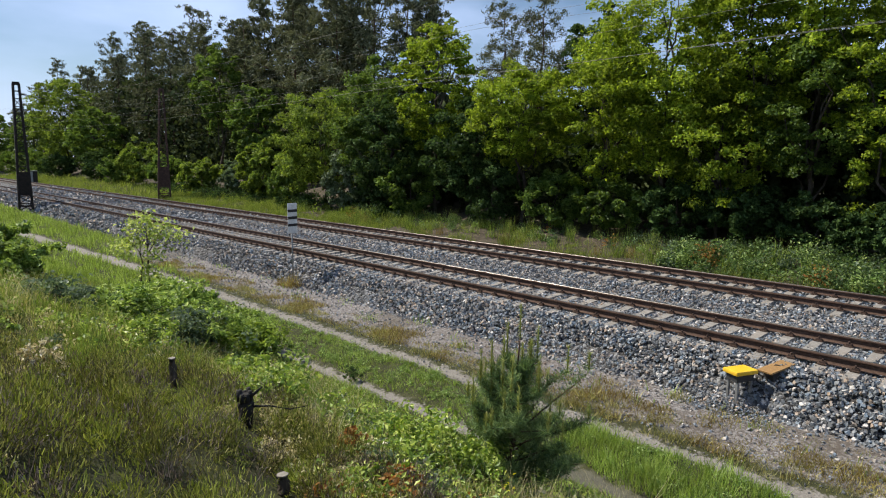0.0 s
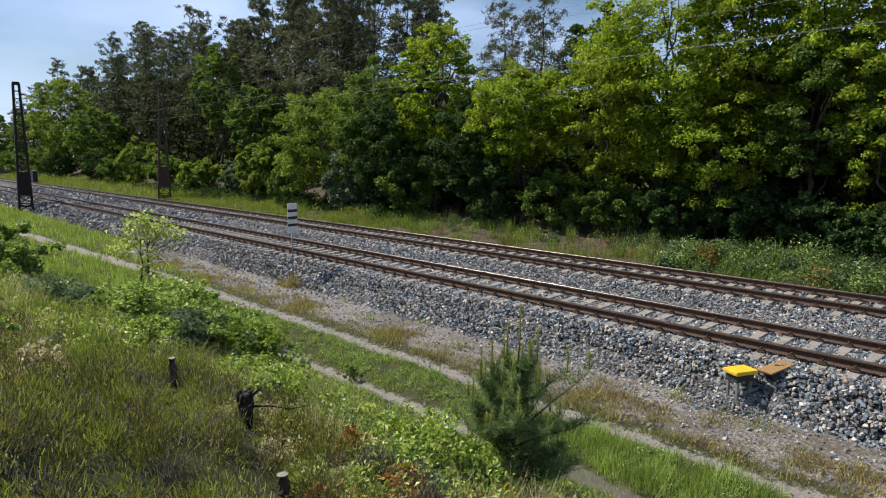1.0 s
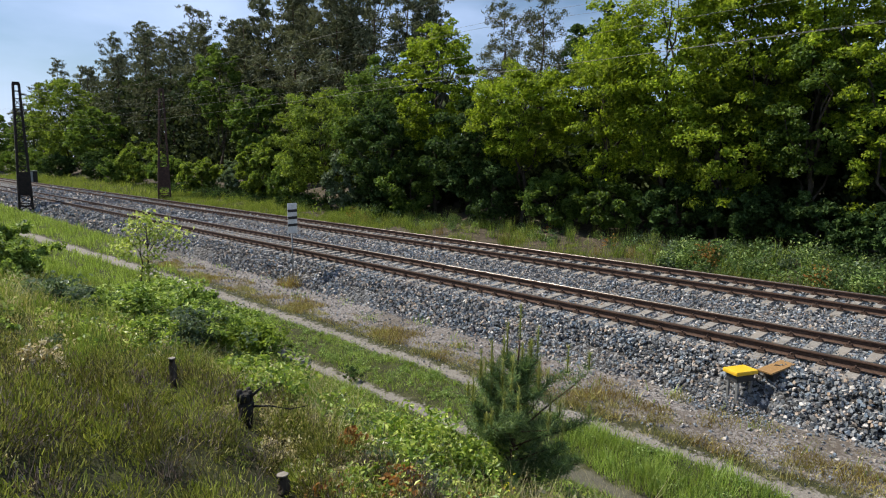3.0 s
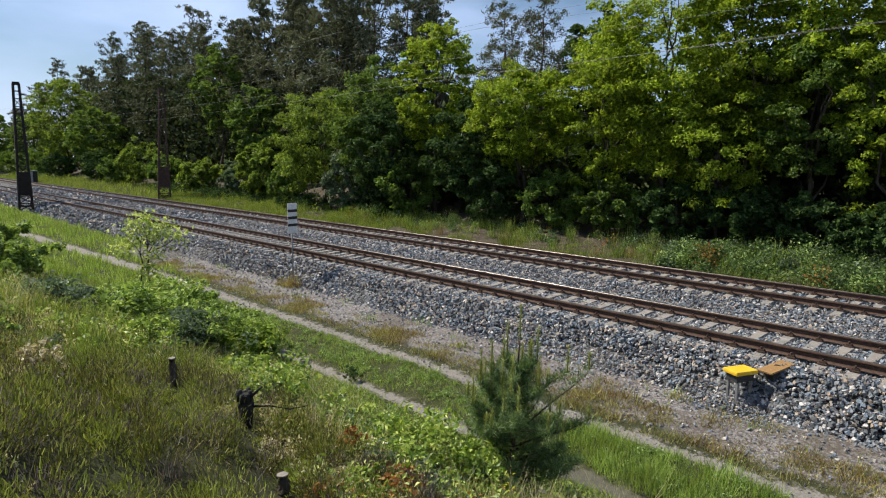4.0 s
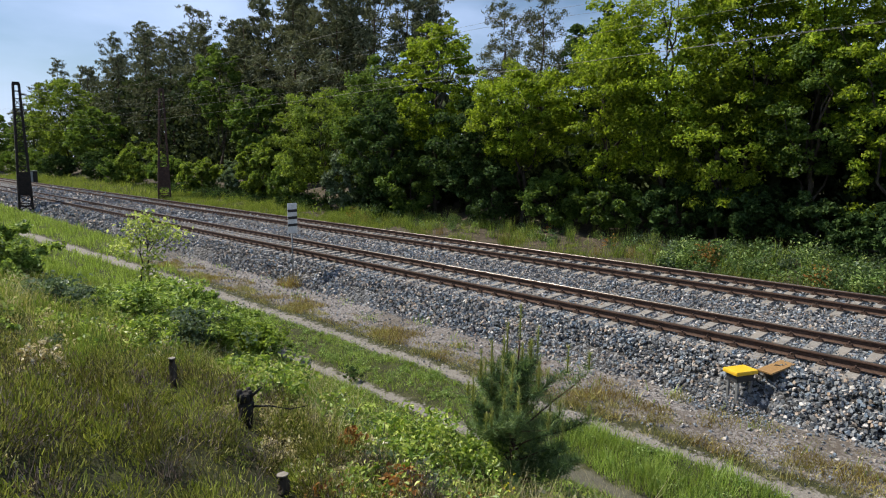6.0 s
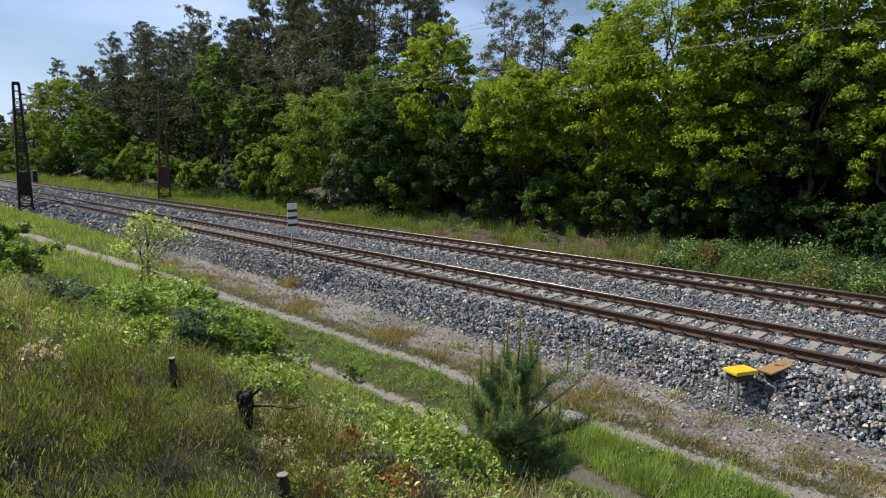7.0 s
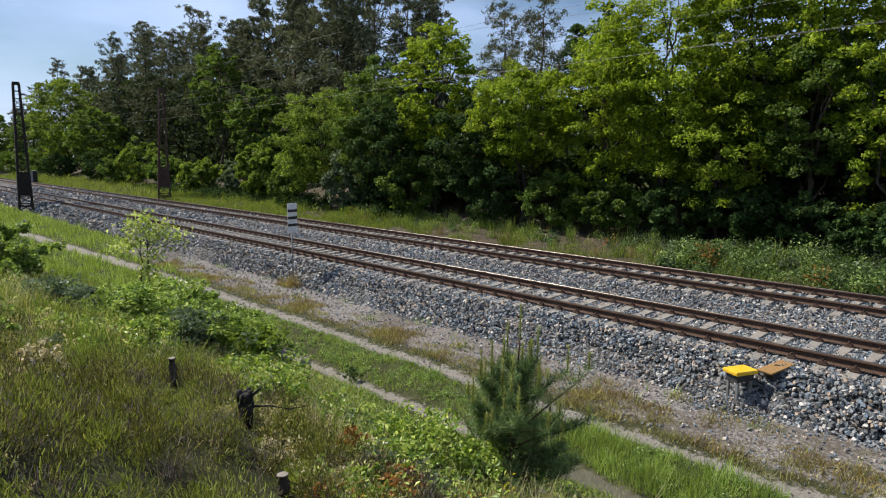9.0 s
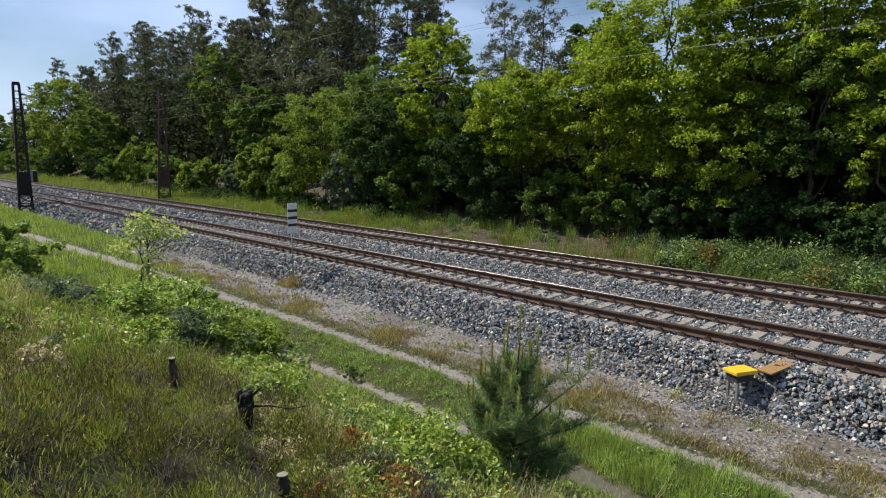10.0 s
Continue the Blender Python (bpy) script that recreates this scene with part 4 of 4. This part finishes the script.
def meadow():
    grass("rut_grass", spread(-24, 3, -5.0, -3.55, 34000, off_ruts), 0.062, 0.011, M_GRASS, "short green grass between the wheel ruts", 0.8, bend=False)
    grass("rut_grass", spread(-2.6, 3, -4.95, -3.55, 9000, off_ruts), 0.13, 0.009, M_GRASS, "longer bright grass between the wheel ruts", 0.6, bend=False)
    grass("rut_grass", spread(-24, 3, -5.75, -5.2, 16000, off_ruts), 0.06, 0.011, M_GRASS, "short green grass beside the wheel rut", 0.8, bend=False)
    grass("rut_grass", spread(-24, 3, -6.5, -5.75, 17000, lambda x, y: patchy(x, y, 1.3, -0.3, 9)), 0.12, 0.011, M_LUSH, "green grass along the foot of the bank", 0.6, bend=False)
    dome_leaves("clover", spread(-16, 2, -5.0, -3.6, 420, lambda x, y: off_ruts(x, y, 0.27)), 55, 0.04, 0.17, 0.032, M_CLOVER, "low clover and herbs between the wheel ruts", 0.0)
    dome_leaves("clover", spread(-12, 2, -6.4, -5.4, 200, lambda x, y: off_ruts(x, y, 0.3)), 50, 0.05, 0.16, 0.035, M_BRAMBLE, "light green herbs at the foot of the bank", 0.0)
    grass("far_grass", spread(-64, -18, -9.0, -1.7, 44000, lambda x, y: off_ruts(x, y) & ((y < -3.2) | (x < -27))), 0.2, 0.024, M_GRASS, "green grass beside the line in the distance", 0.5, bend=False)
    grass("bank_grass", spread(-16, 1.5, -11.6, -6.2, 46000, lambda x, y: (x < -5.4) | (y > -8.5) | (RNG.uniform(size=len(x)) < 0.05)), 0.15, 0.009, M_MEADOW, "long yellowish meadow grass on the bank", 0.9, bend=False)
    grass("bank_grass", spread(-24, 1.5, -11.6, -6.0, 46000, lambda x, y: patchy(x, y, 0.9, 0.1, 2) & ((x < -5.4) | (y > -8.5))), 0.17, 0.011, M_LUSH, "lush green grass tufts on the bank", 0.7)
    c = np.repeat(np.concatenate([spread(-15, -5.2, -10.8, -6.3, 190), spread(-6, -1.5, -8.3, -6.2, 70)]), 55, 0)
    c[:, :2] += RNG.normal(size=(len(c), 2)) * 0.09
    grass("tall_tufts", c, 0.25, 0.010, M_LUSH, "tall dark green grass tufts on the bank", 0.6, 0.35)
    grass("dry_stems", np.concatenate([spread(-12, 1.0, -11.4, -6.2, 12000, lambda x, y: patchy(x, y, 1.1, 0.0, 3) & ((x < -5.6) | (y > -8.4))), spread(-6, 0, -8.5, -6.3, 6000, lambda x, y: patchy(x, y, 1.7, -0.2, 5))]), 0.28, 0.006, M_STRAW, "thin straw-coloured stems in the meadow", 0.5)
    for n, per, size, mat, word in ((260, 80, 0.055, M_BRAMBLE, "light green"), (160, 100, 0.045, M_ELDER, "grey green"), (220, 80, 0.062, M_BUSH, "fresh green"), (130, 60, 0.035, M_STRAW, "straw pale"), (90, 60, 0.045, M_PALE, "cream and yellow"), (26, 40, 0.04, M_RED, "reddish brown")):
        c = clear(np.concatenate([spread(-14, 1.0, -11.0, -6.1, n // 2, lambda x, y: (x < -5.8) | (y > -8.3)), spread(-6.5, 0.6, -8.4, -6.2, n // 2)]))
        k = len(c) * per
        R = np.repeat(RNG.uniform(0.08, 0.30, len(c)), per)[:, None]
        P = np.repeat(c, per, 0) + unit(RNG.normal(size=(k, 3)) * np.array([1, 1, 0.8])) * R * RNG.uniform(0.3, 1, (k, 1))
        P[:, 2] = np.abs(P[:, 2] - np.repeat(c, per, 0)[:, 2]) + np.repeat(c, per, 0)[:, 2] + 0.06
        V, F = leaf_arrays(P, size, 0.62, 0.5, 0.6)
        tagged(quick("herbs", V, F, mat), "%s leafy herbs scattered through the meadow" % word, "herbs", kind="stuff")
    grass("weeds", spread(-24, 3, -3.2, -2.1, 26000, lambda x, y: patchy(x, y, 1.4, 0.3, 1)), 0.09, 0.012, M_DRY, "low dry yellowish weeds on trodden gravel", 0.9, bend=False)
    grass("weeds", spread(-7, 3, -3.15, -2.2, 14000, lambda x, y: patchy(x, y, 2.3, 0.45, 13)), 0.075, 0.010, M_DRY, "patches of rusty dry weeds on trodden gravel", 0.9, bend=False)
    grass("weeds", spread(-24, 3, -3.3, -2.6, 20000, lambda x, y: patchy(x, y, 2.0, 0.0 , 11)), 0.085, 0.010, M_MEADOW, "low yellowish grass along the rut's edge", 0.9, bend=False)
    grass("weeds", spread(-4, 3.5, -2.5, -1.5, 7000, lambda x, y: patchy(x, y, 2.6, 0.75, 17)), 0.07, 0.010, M_DRY, "sparse dry weeds between loose stones", 0.9, bend=False)
    grass("weeds", np.concatenate([spread(-2.4, -2.0, -1.8, -1.5, 120), spread(-1.7, 0.2, -2.2, -1.5, 420, lambda x, y: patchy(x, y, 3.0, 0.2, 3))]), 0.10, 0.010, M_MEADOW, "green and yellow weeds near the trackside box", 0.9)
    grass("weeds", spread(-24, 3, -2.4, -1.3, 5000, lambda x, y: patchy(x, y, 1.7, 0.9, 4)), 0.12, 0.014, M_GRASS, "sparse green weeds at the ballast's edge", 0.8)
    grass("verge_grass", spread(-26, 4, 8.3, 11.4, 26000, lambda x, y: patchy(x, y, 0.9, np.where(y < 9.0, 0.1, 0.6), 6)), 0.26, 0.016, M_VERGE, "sparse tufts of grass on brown litter by the wood", 0.7, bend=False)
    grass("verge_grass", spread(-60, -24, 8.4, 11.6, 34000, lambda x, y: patchy(x, y, 0.5, -0.6, 6)), 0.28, 0.02, M_VERGE, "rough grass verge between track and wood", 0.6, bend=False)
    grass("verge_grass", spread(-130, -60, 8.4, 13, 14000), 0.35, 0.05, M_VERGE, "rough grass verge far along the line", 0.6, bend=False)
    P = spread(-9.5, 4, 8.7, 12.6, 9000, lambda x, y: (x > -7.5) | patchy(x, y, 0.9, 0.5, 8))
    P[:, 2] += RNG.uniform(0.02, 0.45, len(P)) * np.clip(0.75 + 0.5 * np.sin(2.1 * P[:, 0] + P[:, 1]) * np.sin(2.6 * P[:, 1] - P[:, 0]), 0.15, 1.3)
    V, F = leaf_arrays(P, 0.10, 0.6, 0.5, 0.5)
    tagged(quick("nettles", V, F, M_NETTLE), "low nettles and herbs at the wood's edge", "undergrowth", kind="stuff")


meadow()
dome_leaves("dry_leaves", np.concatenate([spread(-1.7, -1.1, -11.6, -11.2, 8), spread(-2.6, -1.0, -9.0, -8.3, 6)]), 50, 0.05, 0.14, 0.02, M_STRAW, "pale dry leaves lying in the heather", 0.0)
dome_leaves("dry_herbs", clear(spread(-3.6, -1.0, -9.3, -7.9, 150)), 60, 0.06, 0.22, 0.032, M_STRAW, "straw-coloured dry herbs on the bank", 0.03)
dome_leaves("low_heather", np.concatenate([spread(-3.2, -2.2, -9.85, -9.2, 60), spread(-4.7, -3.9, -9.7, -9.3, 40)]), 70, 0.03, 0.1, 0.022, M_MOSS, "low green heather before the stump and post", 0.0)
grass("weeds", spread(-15.95, -15.0, -1.75, -1.25, 260), 0.22, 0.014, M_DRY, "tuft of dry weeds at the foot of a sign post", 0.9, bend=False)
grass("bank_top_grass", spread(-30, 12, -20, -11.9, 14000), 0.16, 0.012, M_MEADOW, "meadow grass on the top of the bank", 0.8, bend=False)
grass("bank_top_grass", spread(-4, 9, -16, -11.0, 9000, lambda x, y: (x > 0.8) | (y < -11.9)), 0.13, 0.010, M_MEADOW, "short meadow grass on the top of the bank", 0.8, bend=False)
for count, per, mat, word in ((95, 260, M_NETTLE, "dark green"), (30, 240, M_ELDER, "grey green"), (28, 220, M_CLOVER, "light green"), (7, 160, M_RED, "rusty brown")):
    dome_leaves("undergrowth", spread(-8.5, 3, 8.9, 11.8, count), per, 0.25, 0.72, 0.085, mat, "%s herbs in clumps along the wood's edge" % word)
    dome_leaves("undergrowth", spread(-30, -8, 9.9, 12.2, count // 2), per // 2, 0.2, 0.5, 0.08, mat, "%s herbs scattered along the wood's edge" % word)
for mat, n, tall, word in ((M_VERGE, 40, 0.34, "green"), (M_LUSH, 60, 0.42, "dark green"), (M_DRY, 16, 0.34, "yellowish")):
    c = np.repeat(spread(-30, 2, 9.3, 12.2, n), 60, 0)
    c[:, :2] += RNG.normal(size=(len(c), 2)) * 0.14
    grass("tall_tufts", c, tall, 0.017, mat, "tall %s grass and weeds at the foot of the wood" % word, 0.4, 0.4, bend=False)
# these dark clumps cover the litter; shade under the trees is in their colour
dome_leaves("undergrowth", spread(-64, -25, 10.9, 13.8, 150), 110, 0.35, 0.9, 0.15, M_DEEP, "shrubby growth in dark green for the shade under the wood's edge")
dome_leaves("undergrowth", spread(-64, -25, 10.4, 12.6, 60), 90, 0.25, 0.6, 0.12, M_MID, "light green herbs under the wood's edge")


def sprig_arrays(P, D, length, width):
    """Thin tapered sprigs from P along D, curling upward."""
    n = len(P)
    side = unit(np.cross(D, RNG.normal(size=(n, 3)))) * width
    tip = P + D * length[:, None] + np.array([0, 0, 1.0]) * (length * 0.18)[:, None]
    V = np.stack([P - side * 0.6, P + side * 0.6, tip + side * 0.4, tip - side * 0.4], 1)
    return V.reshape(-1, 3), np.arange(4 * n).reshape(n, 4)


def heath():
    """Low wiry heather on the bank, in rounded tussocks."""
    for n, per, mat, word in ((150, 400, M_HEATH, "olive"), (105, 380, M_MOSS, "fresh green"), (60, 300, M_WIRY, "brown")):
        c = clear(spread(-5.8, 0.4, -11.7, -8.3, n))
        k = len(c) * per
        D = RNG.normal(size=(k, 3))
        D[:, 2] = np.abs(D[:, 2]) + 0.1
        D = unit(D)
        R = np.repeat(RNG.uniform(0.12, 0.34, len(c)), per)[:, None]
        P = np.repeat(c, per, 0) + D * R * RNG.uniform(0.35, 1, (k, 1)) * np.array([1, 1, 1.5])
        D = unit(D + RNG.normal(size=(k, 3)) * 0.45 + np.array([0, 0, 0.7]))
        V, F = sprig_arrays(P, D, RNG.uniform(0.02, 0.05, k), 0.0055)
        tagged(quick("heather", V, F, mat), "tussocks of %s heather on the bank" % word, "heather", kind="stuff")

    grass("heather_twigs", spread(-5.8, 0.4, -11.7, -8.3, 1100), 0.18, 0.006, M_WIRY, "bare brown twigs standing in the heather", 1.0, bend=False)
    grass("dry_stems", spread(-5.8, 0.4, -11.7, -8.3, 200), 0.26, 0.005, M_STRAW, "thin pale stems standing in the heather", 0.7)


heath()


def herb(name, x, y, tall, radius, n, size, material, label, stems=5, low=0.05, clumps=48, flat=0.7):
    """A small bush of stems and leaves; its crown can sway."""
    base = float(height_at(x, y))
    plant = thing(name, pose(x, y, base), label, "bush")
    n = int(n * 1.5)
    C = np.stack([RNG.normal(size=clumps) * radius * 0.6, RNG.normal(size=clumps) * radius * 0.6, RNG.uniform(low, tall, clumps)], 1)
    shrink = 1 - 0.5 * (C[:, 2] / tall) ** 2
    C[:, :2] *= shrink[:, None]
    for k in range(stems):
        bm = bmesh.new()
        c = C[k]
        tube(bm, bent((RNG.uniform(-0.05, 0.05), RNG.uniform(-0.05, 0.05), -0.05), tuple(c), 4, 0.02), [0.012, 0.01, 0.008, 0.006, 0.003], 5)
        part("stem", bm, M_TWIG, plant)
    pick = RNG.integers(0, clumps, n)
    P = C[pick] + unit(RNG.normal(size=(n, 3))) * RNG.uniform(0, 1, (n, 1)) ** 0.5 * radius * RNG.uniform(0.12, 0.34, clumps)[pick][:, None] * np.array([1, 1, flat])
    P[:, 2] = np.maximum(P[:, 2], 0.03)
    V, F = leaf_arrays(P, size, 0.6, 0.5, 0.5)
    return plant, quick("foliage", V, F, material, plant)


def bank_plants():
    fresh = "fresh green leafy bush on the bank"
    rows = [("bush", -15.3, -8.95, 1.2, 0.78, 2100, 0.12, M_BUSH, fresh), ("bush", -14.6, -9.3, 0.8, 0.65, 1200, 0.11, M_BUSH, fresh), ("bush", -11.6, -6.9, 0.8, 1.2, 3600, 0.10, M_BUSH, "leafy bush round the foot of a sapling"),
            ("bush", -10.6, -6.3, 0.75, 1.0, 2800, 0.09, M_BUSH, fresh), ("bush", -9.2, -6.2, 0.6, 0.8, 1700, 0.08, M_MID, "light green leafy bush on the bank"), ("bush", -9.4, -5.65, 0.5, 0.45, 700, 0.10, M_BUSH, fresh),
            ("bush", -8.9, -7.2, 0.6, 0.9, 1900, 0.08, M_BUSH, fresh), ("bramble", -2.2, -7.6, 0.45, 0.75, 950, 0.065, M_BRAMBLE, "bright green bramble bush below a young pine"), ("bramble", -1.75, -7.25, 0.5, 0.5, 1000, 0.06, M_BRAMBLE, "bright green bramble bush below a young pine"),
            ("bramble", -3.0, -7.2, 0.45, 0.6, 1000, 0.06, M_BRAMBLE, "bright green bramble bush on the bank"), ("bramble", -5.4, -7.9, 0.5, 0.7, 900, 0.075, M_BRAMBLE, "low bramble beside a blackened stump"), ("bramble", -4.0, -8.2, 0.45, 0.55, 600, 0.065, M_BRAMBLE, "low bramble beside a blackened stump"),
            ("red_shoot", -2.5, -8.3, 0.32, 0.14, 110, 0.06, M_RED, "young shoot with reddish orange leaves"), ("red_shoot", -1.55, -8.4, 0.28, 0.16, 90, 0.07, M_RED, "young shoot with reddish orange leaves"), ("flower_bush", -4.35, -10.62, 0.45, 0.2, 520, 0.045, M_PALE, "clump of pale dried flower heads"),
            ("bush", -9.6, -8.2, 0.7, 0.9, 1700, 0.085, M_BUSH, fresh), ("bush", -8.3, -7.7, 0.55, 0.7, 1100, 0.075, M_ELDER, "grey green leafy bush on the bank"),
            ("bush", -10.4, -9.3, 0.55, 0.8, 1100, 0.08, M_ELDER, "grey green leafy bush on the bank"), ("bush", -7.6, -8.6, 0.4, 0.6, 700, 0.065, M_BRAMBLE, "low bramble on the bank"),
            ("bramble", -2.6, -6.9, 0.5, 0.45, 450, 0.062, M_BUSH, "bright green bramble bush below a young pine"),
            ("red_shoot", -1.35, -8.7, 0.25, 0.3, 60, 0.07, M_RED, "young shoot with reddish orange leaves"), ("red_shoot", -1.5, -9.25, 0.2, 0.3, 50, 0.06, M_RED, "young shoot with reddish orange leaves"), ("yellow_shoot", -1.17, -7.35, 0.42, 0.06, 14, 0.05, M_YOLK, "small shoot with bright yellow leaves"), ("weed_plant", -6.95, -5.12, 0.3, 0.13, 130, 0.05, M_DEEP, "small dark weed growing in the wheel rut"), ("bush", -1.5, -8.9, 0.28, 0.5, 380, 0.055, M_BRAMBLE, "low leafy plant at the bank's edge")]
    for r in rows:
        plant, crown = herb(*r)
        SWAY.append((crown, 0.9))


bank_plants()


def sapling():
    base = float(height_at(-15.2, -5.9))
    tree = thing("sapling", pose(-15.2, -5.9, base), "slender sapling with sparse light green leaves", "sapling")
    for k, (dx, dy) in enumerate(((0.0, 0.0), (-0.25, -0.1))):
        bm = bmesh.new()
        tube(bm, bent((dx, dy, -0.1), (dx * 0.6 + 0.08, dy, 2.2 - 0.4 * k), 6, 0.03), list(np.linspace(0.035, 0.01, 7)), 7)
        part("trunk", bm, M_BARK, tree)
    n = 900
    C = np.array([(0.0, 0.0, 2.4), (0.45, 0.3, 2.2), (-0.35, -0.2, 2.2), (0.35, 0.2, 1.95), (0.75, 0.55, 1.95), (-0.4, -0.3, 1.8), (0.0, 0.1, 2.05), (-0.5, -0.45, 1.5), (0.4, 0.1, 1.5), (0.1, 0, 1.0)])
    for c in C[:7]:
        bm = bmesh.new()
        tube(bm, bent((0.04, 0, c[2] - 0.5), tuple(c), 3, 0.03), [0.014, 0.011, 0.008, 0.004], 5)
        part("limb", bm, M_BARK, tree)
    pick = RNG.integers(0, len(C), n)
    P = C[pick] + RNG.normal(size=(n, 3)) * np.array([0.17, 0.17, 0.13])
    V, F = leaf_arrays(P, 0.12, 0.55, 0.4, 0.4)
    SWAY.append((quick("crown", V, F, M_SAPLING, tree), 1.4))


def young_pine():
    x, y = -1.66, -6.75
    base = float(height_at(x, y))
    tree = thing("young_pine", pose(x, y, base), "young pine with upright pale shoots among grass", "sapling")
    bm = bmesh.new()
    tube(bm, bent((-0.05, 0, -0.05), (0.03, 0.05, 1.85), 7, 0.012), list(np.linspace(0.03, 0.008, 8)), 7)
    part("trunk", bm, M_PINEBARK, tree)
    NP, NN, CP = [], [], []
    tips = []
    for k in range(68):
        h = RNG.uniform(0.03, 0.95) if k < 40 else RNG.uniform(0.8, 1.6)
        a = k * 2.4 + RNG.uniform(-0.4, 0.4)
        q = (0.72 if h < 0.8 else max(0.12, 0.72 - 0.72 * (h - 0.8))) * RNG.uniform(0.5, 1.05) * (1.0 + 0.2 * math.cos(a - 0.8))
        t = (q * math.cos(a), q * math.sin(a), h + q * RNG.uniform(0.25, 0.75))
        tips.append(t)
        pts = bent((0, 0, h - 0.04), t, 4, 0.012)
        bm = bmesh.new()
        tube(bm, pts, [0.012, 0.010, 0.008, 0.006, 0.004], 5)
        part("branch", bm, M_PINEBARK, tree)
        for i in range(640 if h < 0.8 else 340):
            f = RNG.uniform(0.25, 1.05)
            NP.append(np.array(pts[0]) * (1 - f) + np.array(t) * f + RNG.normal(size=3) * 0.022)
    tips.append((0.03, 0.05, 1.85))
    NP = np.array(NP)
    m = len(NP)
    d = unit(RNG.normal(size=(m, 3)) + np.array([0, 0, 0.9]))
    s = unit(np.cross(d, RNG.normal(size=(m, 3)))) * 0.0028
    ln = RNG.uniform(0.06, 0.125, (m, 1))
    V = np.stack([NP - s, NP + s, NP + d * ln + s * 0.4, NP + d * ln - s * 0.4], 1).reshape(-1, 3)
    SWAY.append((quick("needles", V, np.arange(4 * m).reshape(m, 4), M_YOUNGPINE, tree), 0.3))
    for t in [q for q in tips if q[2] > 0.75]:
        bm = bmesh.new()
        ln = RNG.uniform(0.16, 0.4) if t[2] < 1.8 else 0.4
        tube(bm, [t, (t[0], t[1], t[2] + ln * 0.5), (t[0] + 0.01, t[1], t[2] + ln)], [0.007, 0.009, 0.004], 6)
        k = 110
        P = np.array(t) + np.array([0, 0, 1.0]) * (ln * RNG.uniform(0.0, 0.97, k))[:, None]
        D = unit(RNG.normal(size=(k, 3)) * np.array([1, 1, 0.2]) + np.array([0, 0, 1.3]))
        candle = part("candle", bm, M_CANDLE, tree, "pale upright shoot")
        V, F = sprig_arrays(P, D, RNG.uniform(0.03, 0.06, k), 0.003)
        quick("needles", V, F, M_CANDLE, candle)


def stumps():
    def post(name, x, y, tall, r, mat, label, cut=True):
        ob = thing(name, pose(x, y, float(height_at(x, y)), 1, -1, 0), label, "post" if name == "wooden_post" else "stump")
        bm = bmesh.new()
        tube(bm, [(0, 0, -0.1), (0.004, 0, tall * 0.3), (-0.003, 0.004, tall * 0.7), (0, 0, tall)], [r * 1.15, r, r * 1.05, r * 0.97], 12)
        for v in bm.verts:
            v.co += Vector(RNG.normal(size=3)) * r * 0.06
        part("stem", bm, mat, ob)
        if cut:
            bm = bmesh.new()
            tube(bm, [(0, 0, tall - 0.004), (0, 0, tall + 0.006)], [r * 0.9, r * 0.85], 12)
            part("cut_face", bm, M_CUT, ob, "pale sawn top")
        return ob

    post("wooden_post", -4.74, -9.22, 0.35, 0.046, M_POST, "weathered wooden post stub in the heather")
    s = post("tree_stump", -3.14, -9.12, 0.34, 0.078, M_CHAR, "blackened broken stump with a side branch", False)
    bm = bmesh.new()
    tube(bm, [(0.03, 0.03, 0.29), (0.08, 0.08, 0.35), (0.13, 0.13, 0.41)], [0.02, 0.014, 0.007], 7)
    part("branch", bm, M_CHAR, s)
    bm = bmesh.new()
    tube(bm, [(0.02, 0.04, 0.2), (0.13, 0.2, 0.19), (0.24, 0.36, 0.14), (0.36, 0.5, 0.17)], [0.012, 0.009, 0.007, 0.003], 6)
    part("branch", bm, M_CHAR, s)
    bm = bmesh.new()
    for k in range(7):
        a = k * 0.9
        tube(bm, [(0.05 * math.cos(a), 0.05 * math.sin(a), 0.27), (0.055 * math.cos(a), 0.055 * math.sin(a), 0.35 + 0.018 * (k % 3))], [0.034, 0.022], 5)
    part("broken_top", bm, M_CHAR, s)
    post("tree_stump", -1.75, -9.5, 0.18, 0.052, M_POST, "small sawn stump with a pale top")


sapling()
young_pine()
stumps()


# ---- sway in the wind ----
def motions():
    for i, (ob, deg) in enumerate(SWAY):
        rows = []
        for k in range(21):
            t = k * 0.5
            a = math.sin(t * 2.1 + i * 1.7) * 0.6 + math.sin(t * 3.7 + i * 0.9) * 0.4
            b = math.sin(t * 1.6 + i * 2.3)
            rows.append((t, pose(0, 0, 0, deg * 0.5 * b, deg * a, 0)))
        walk(ob, rows)


motions()
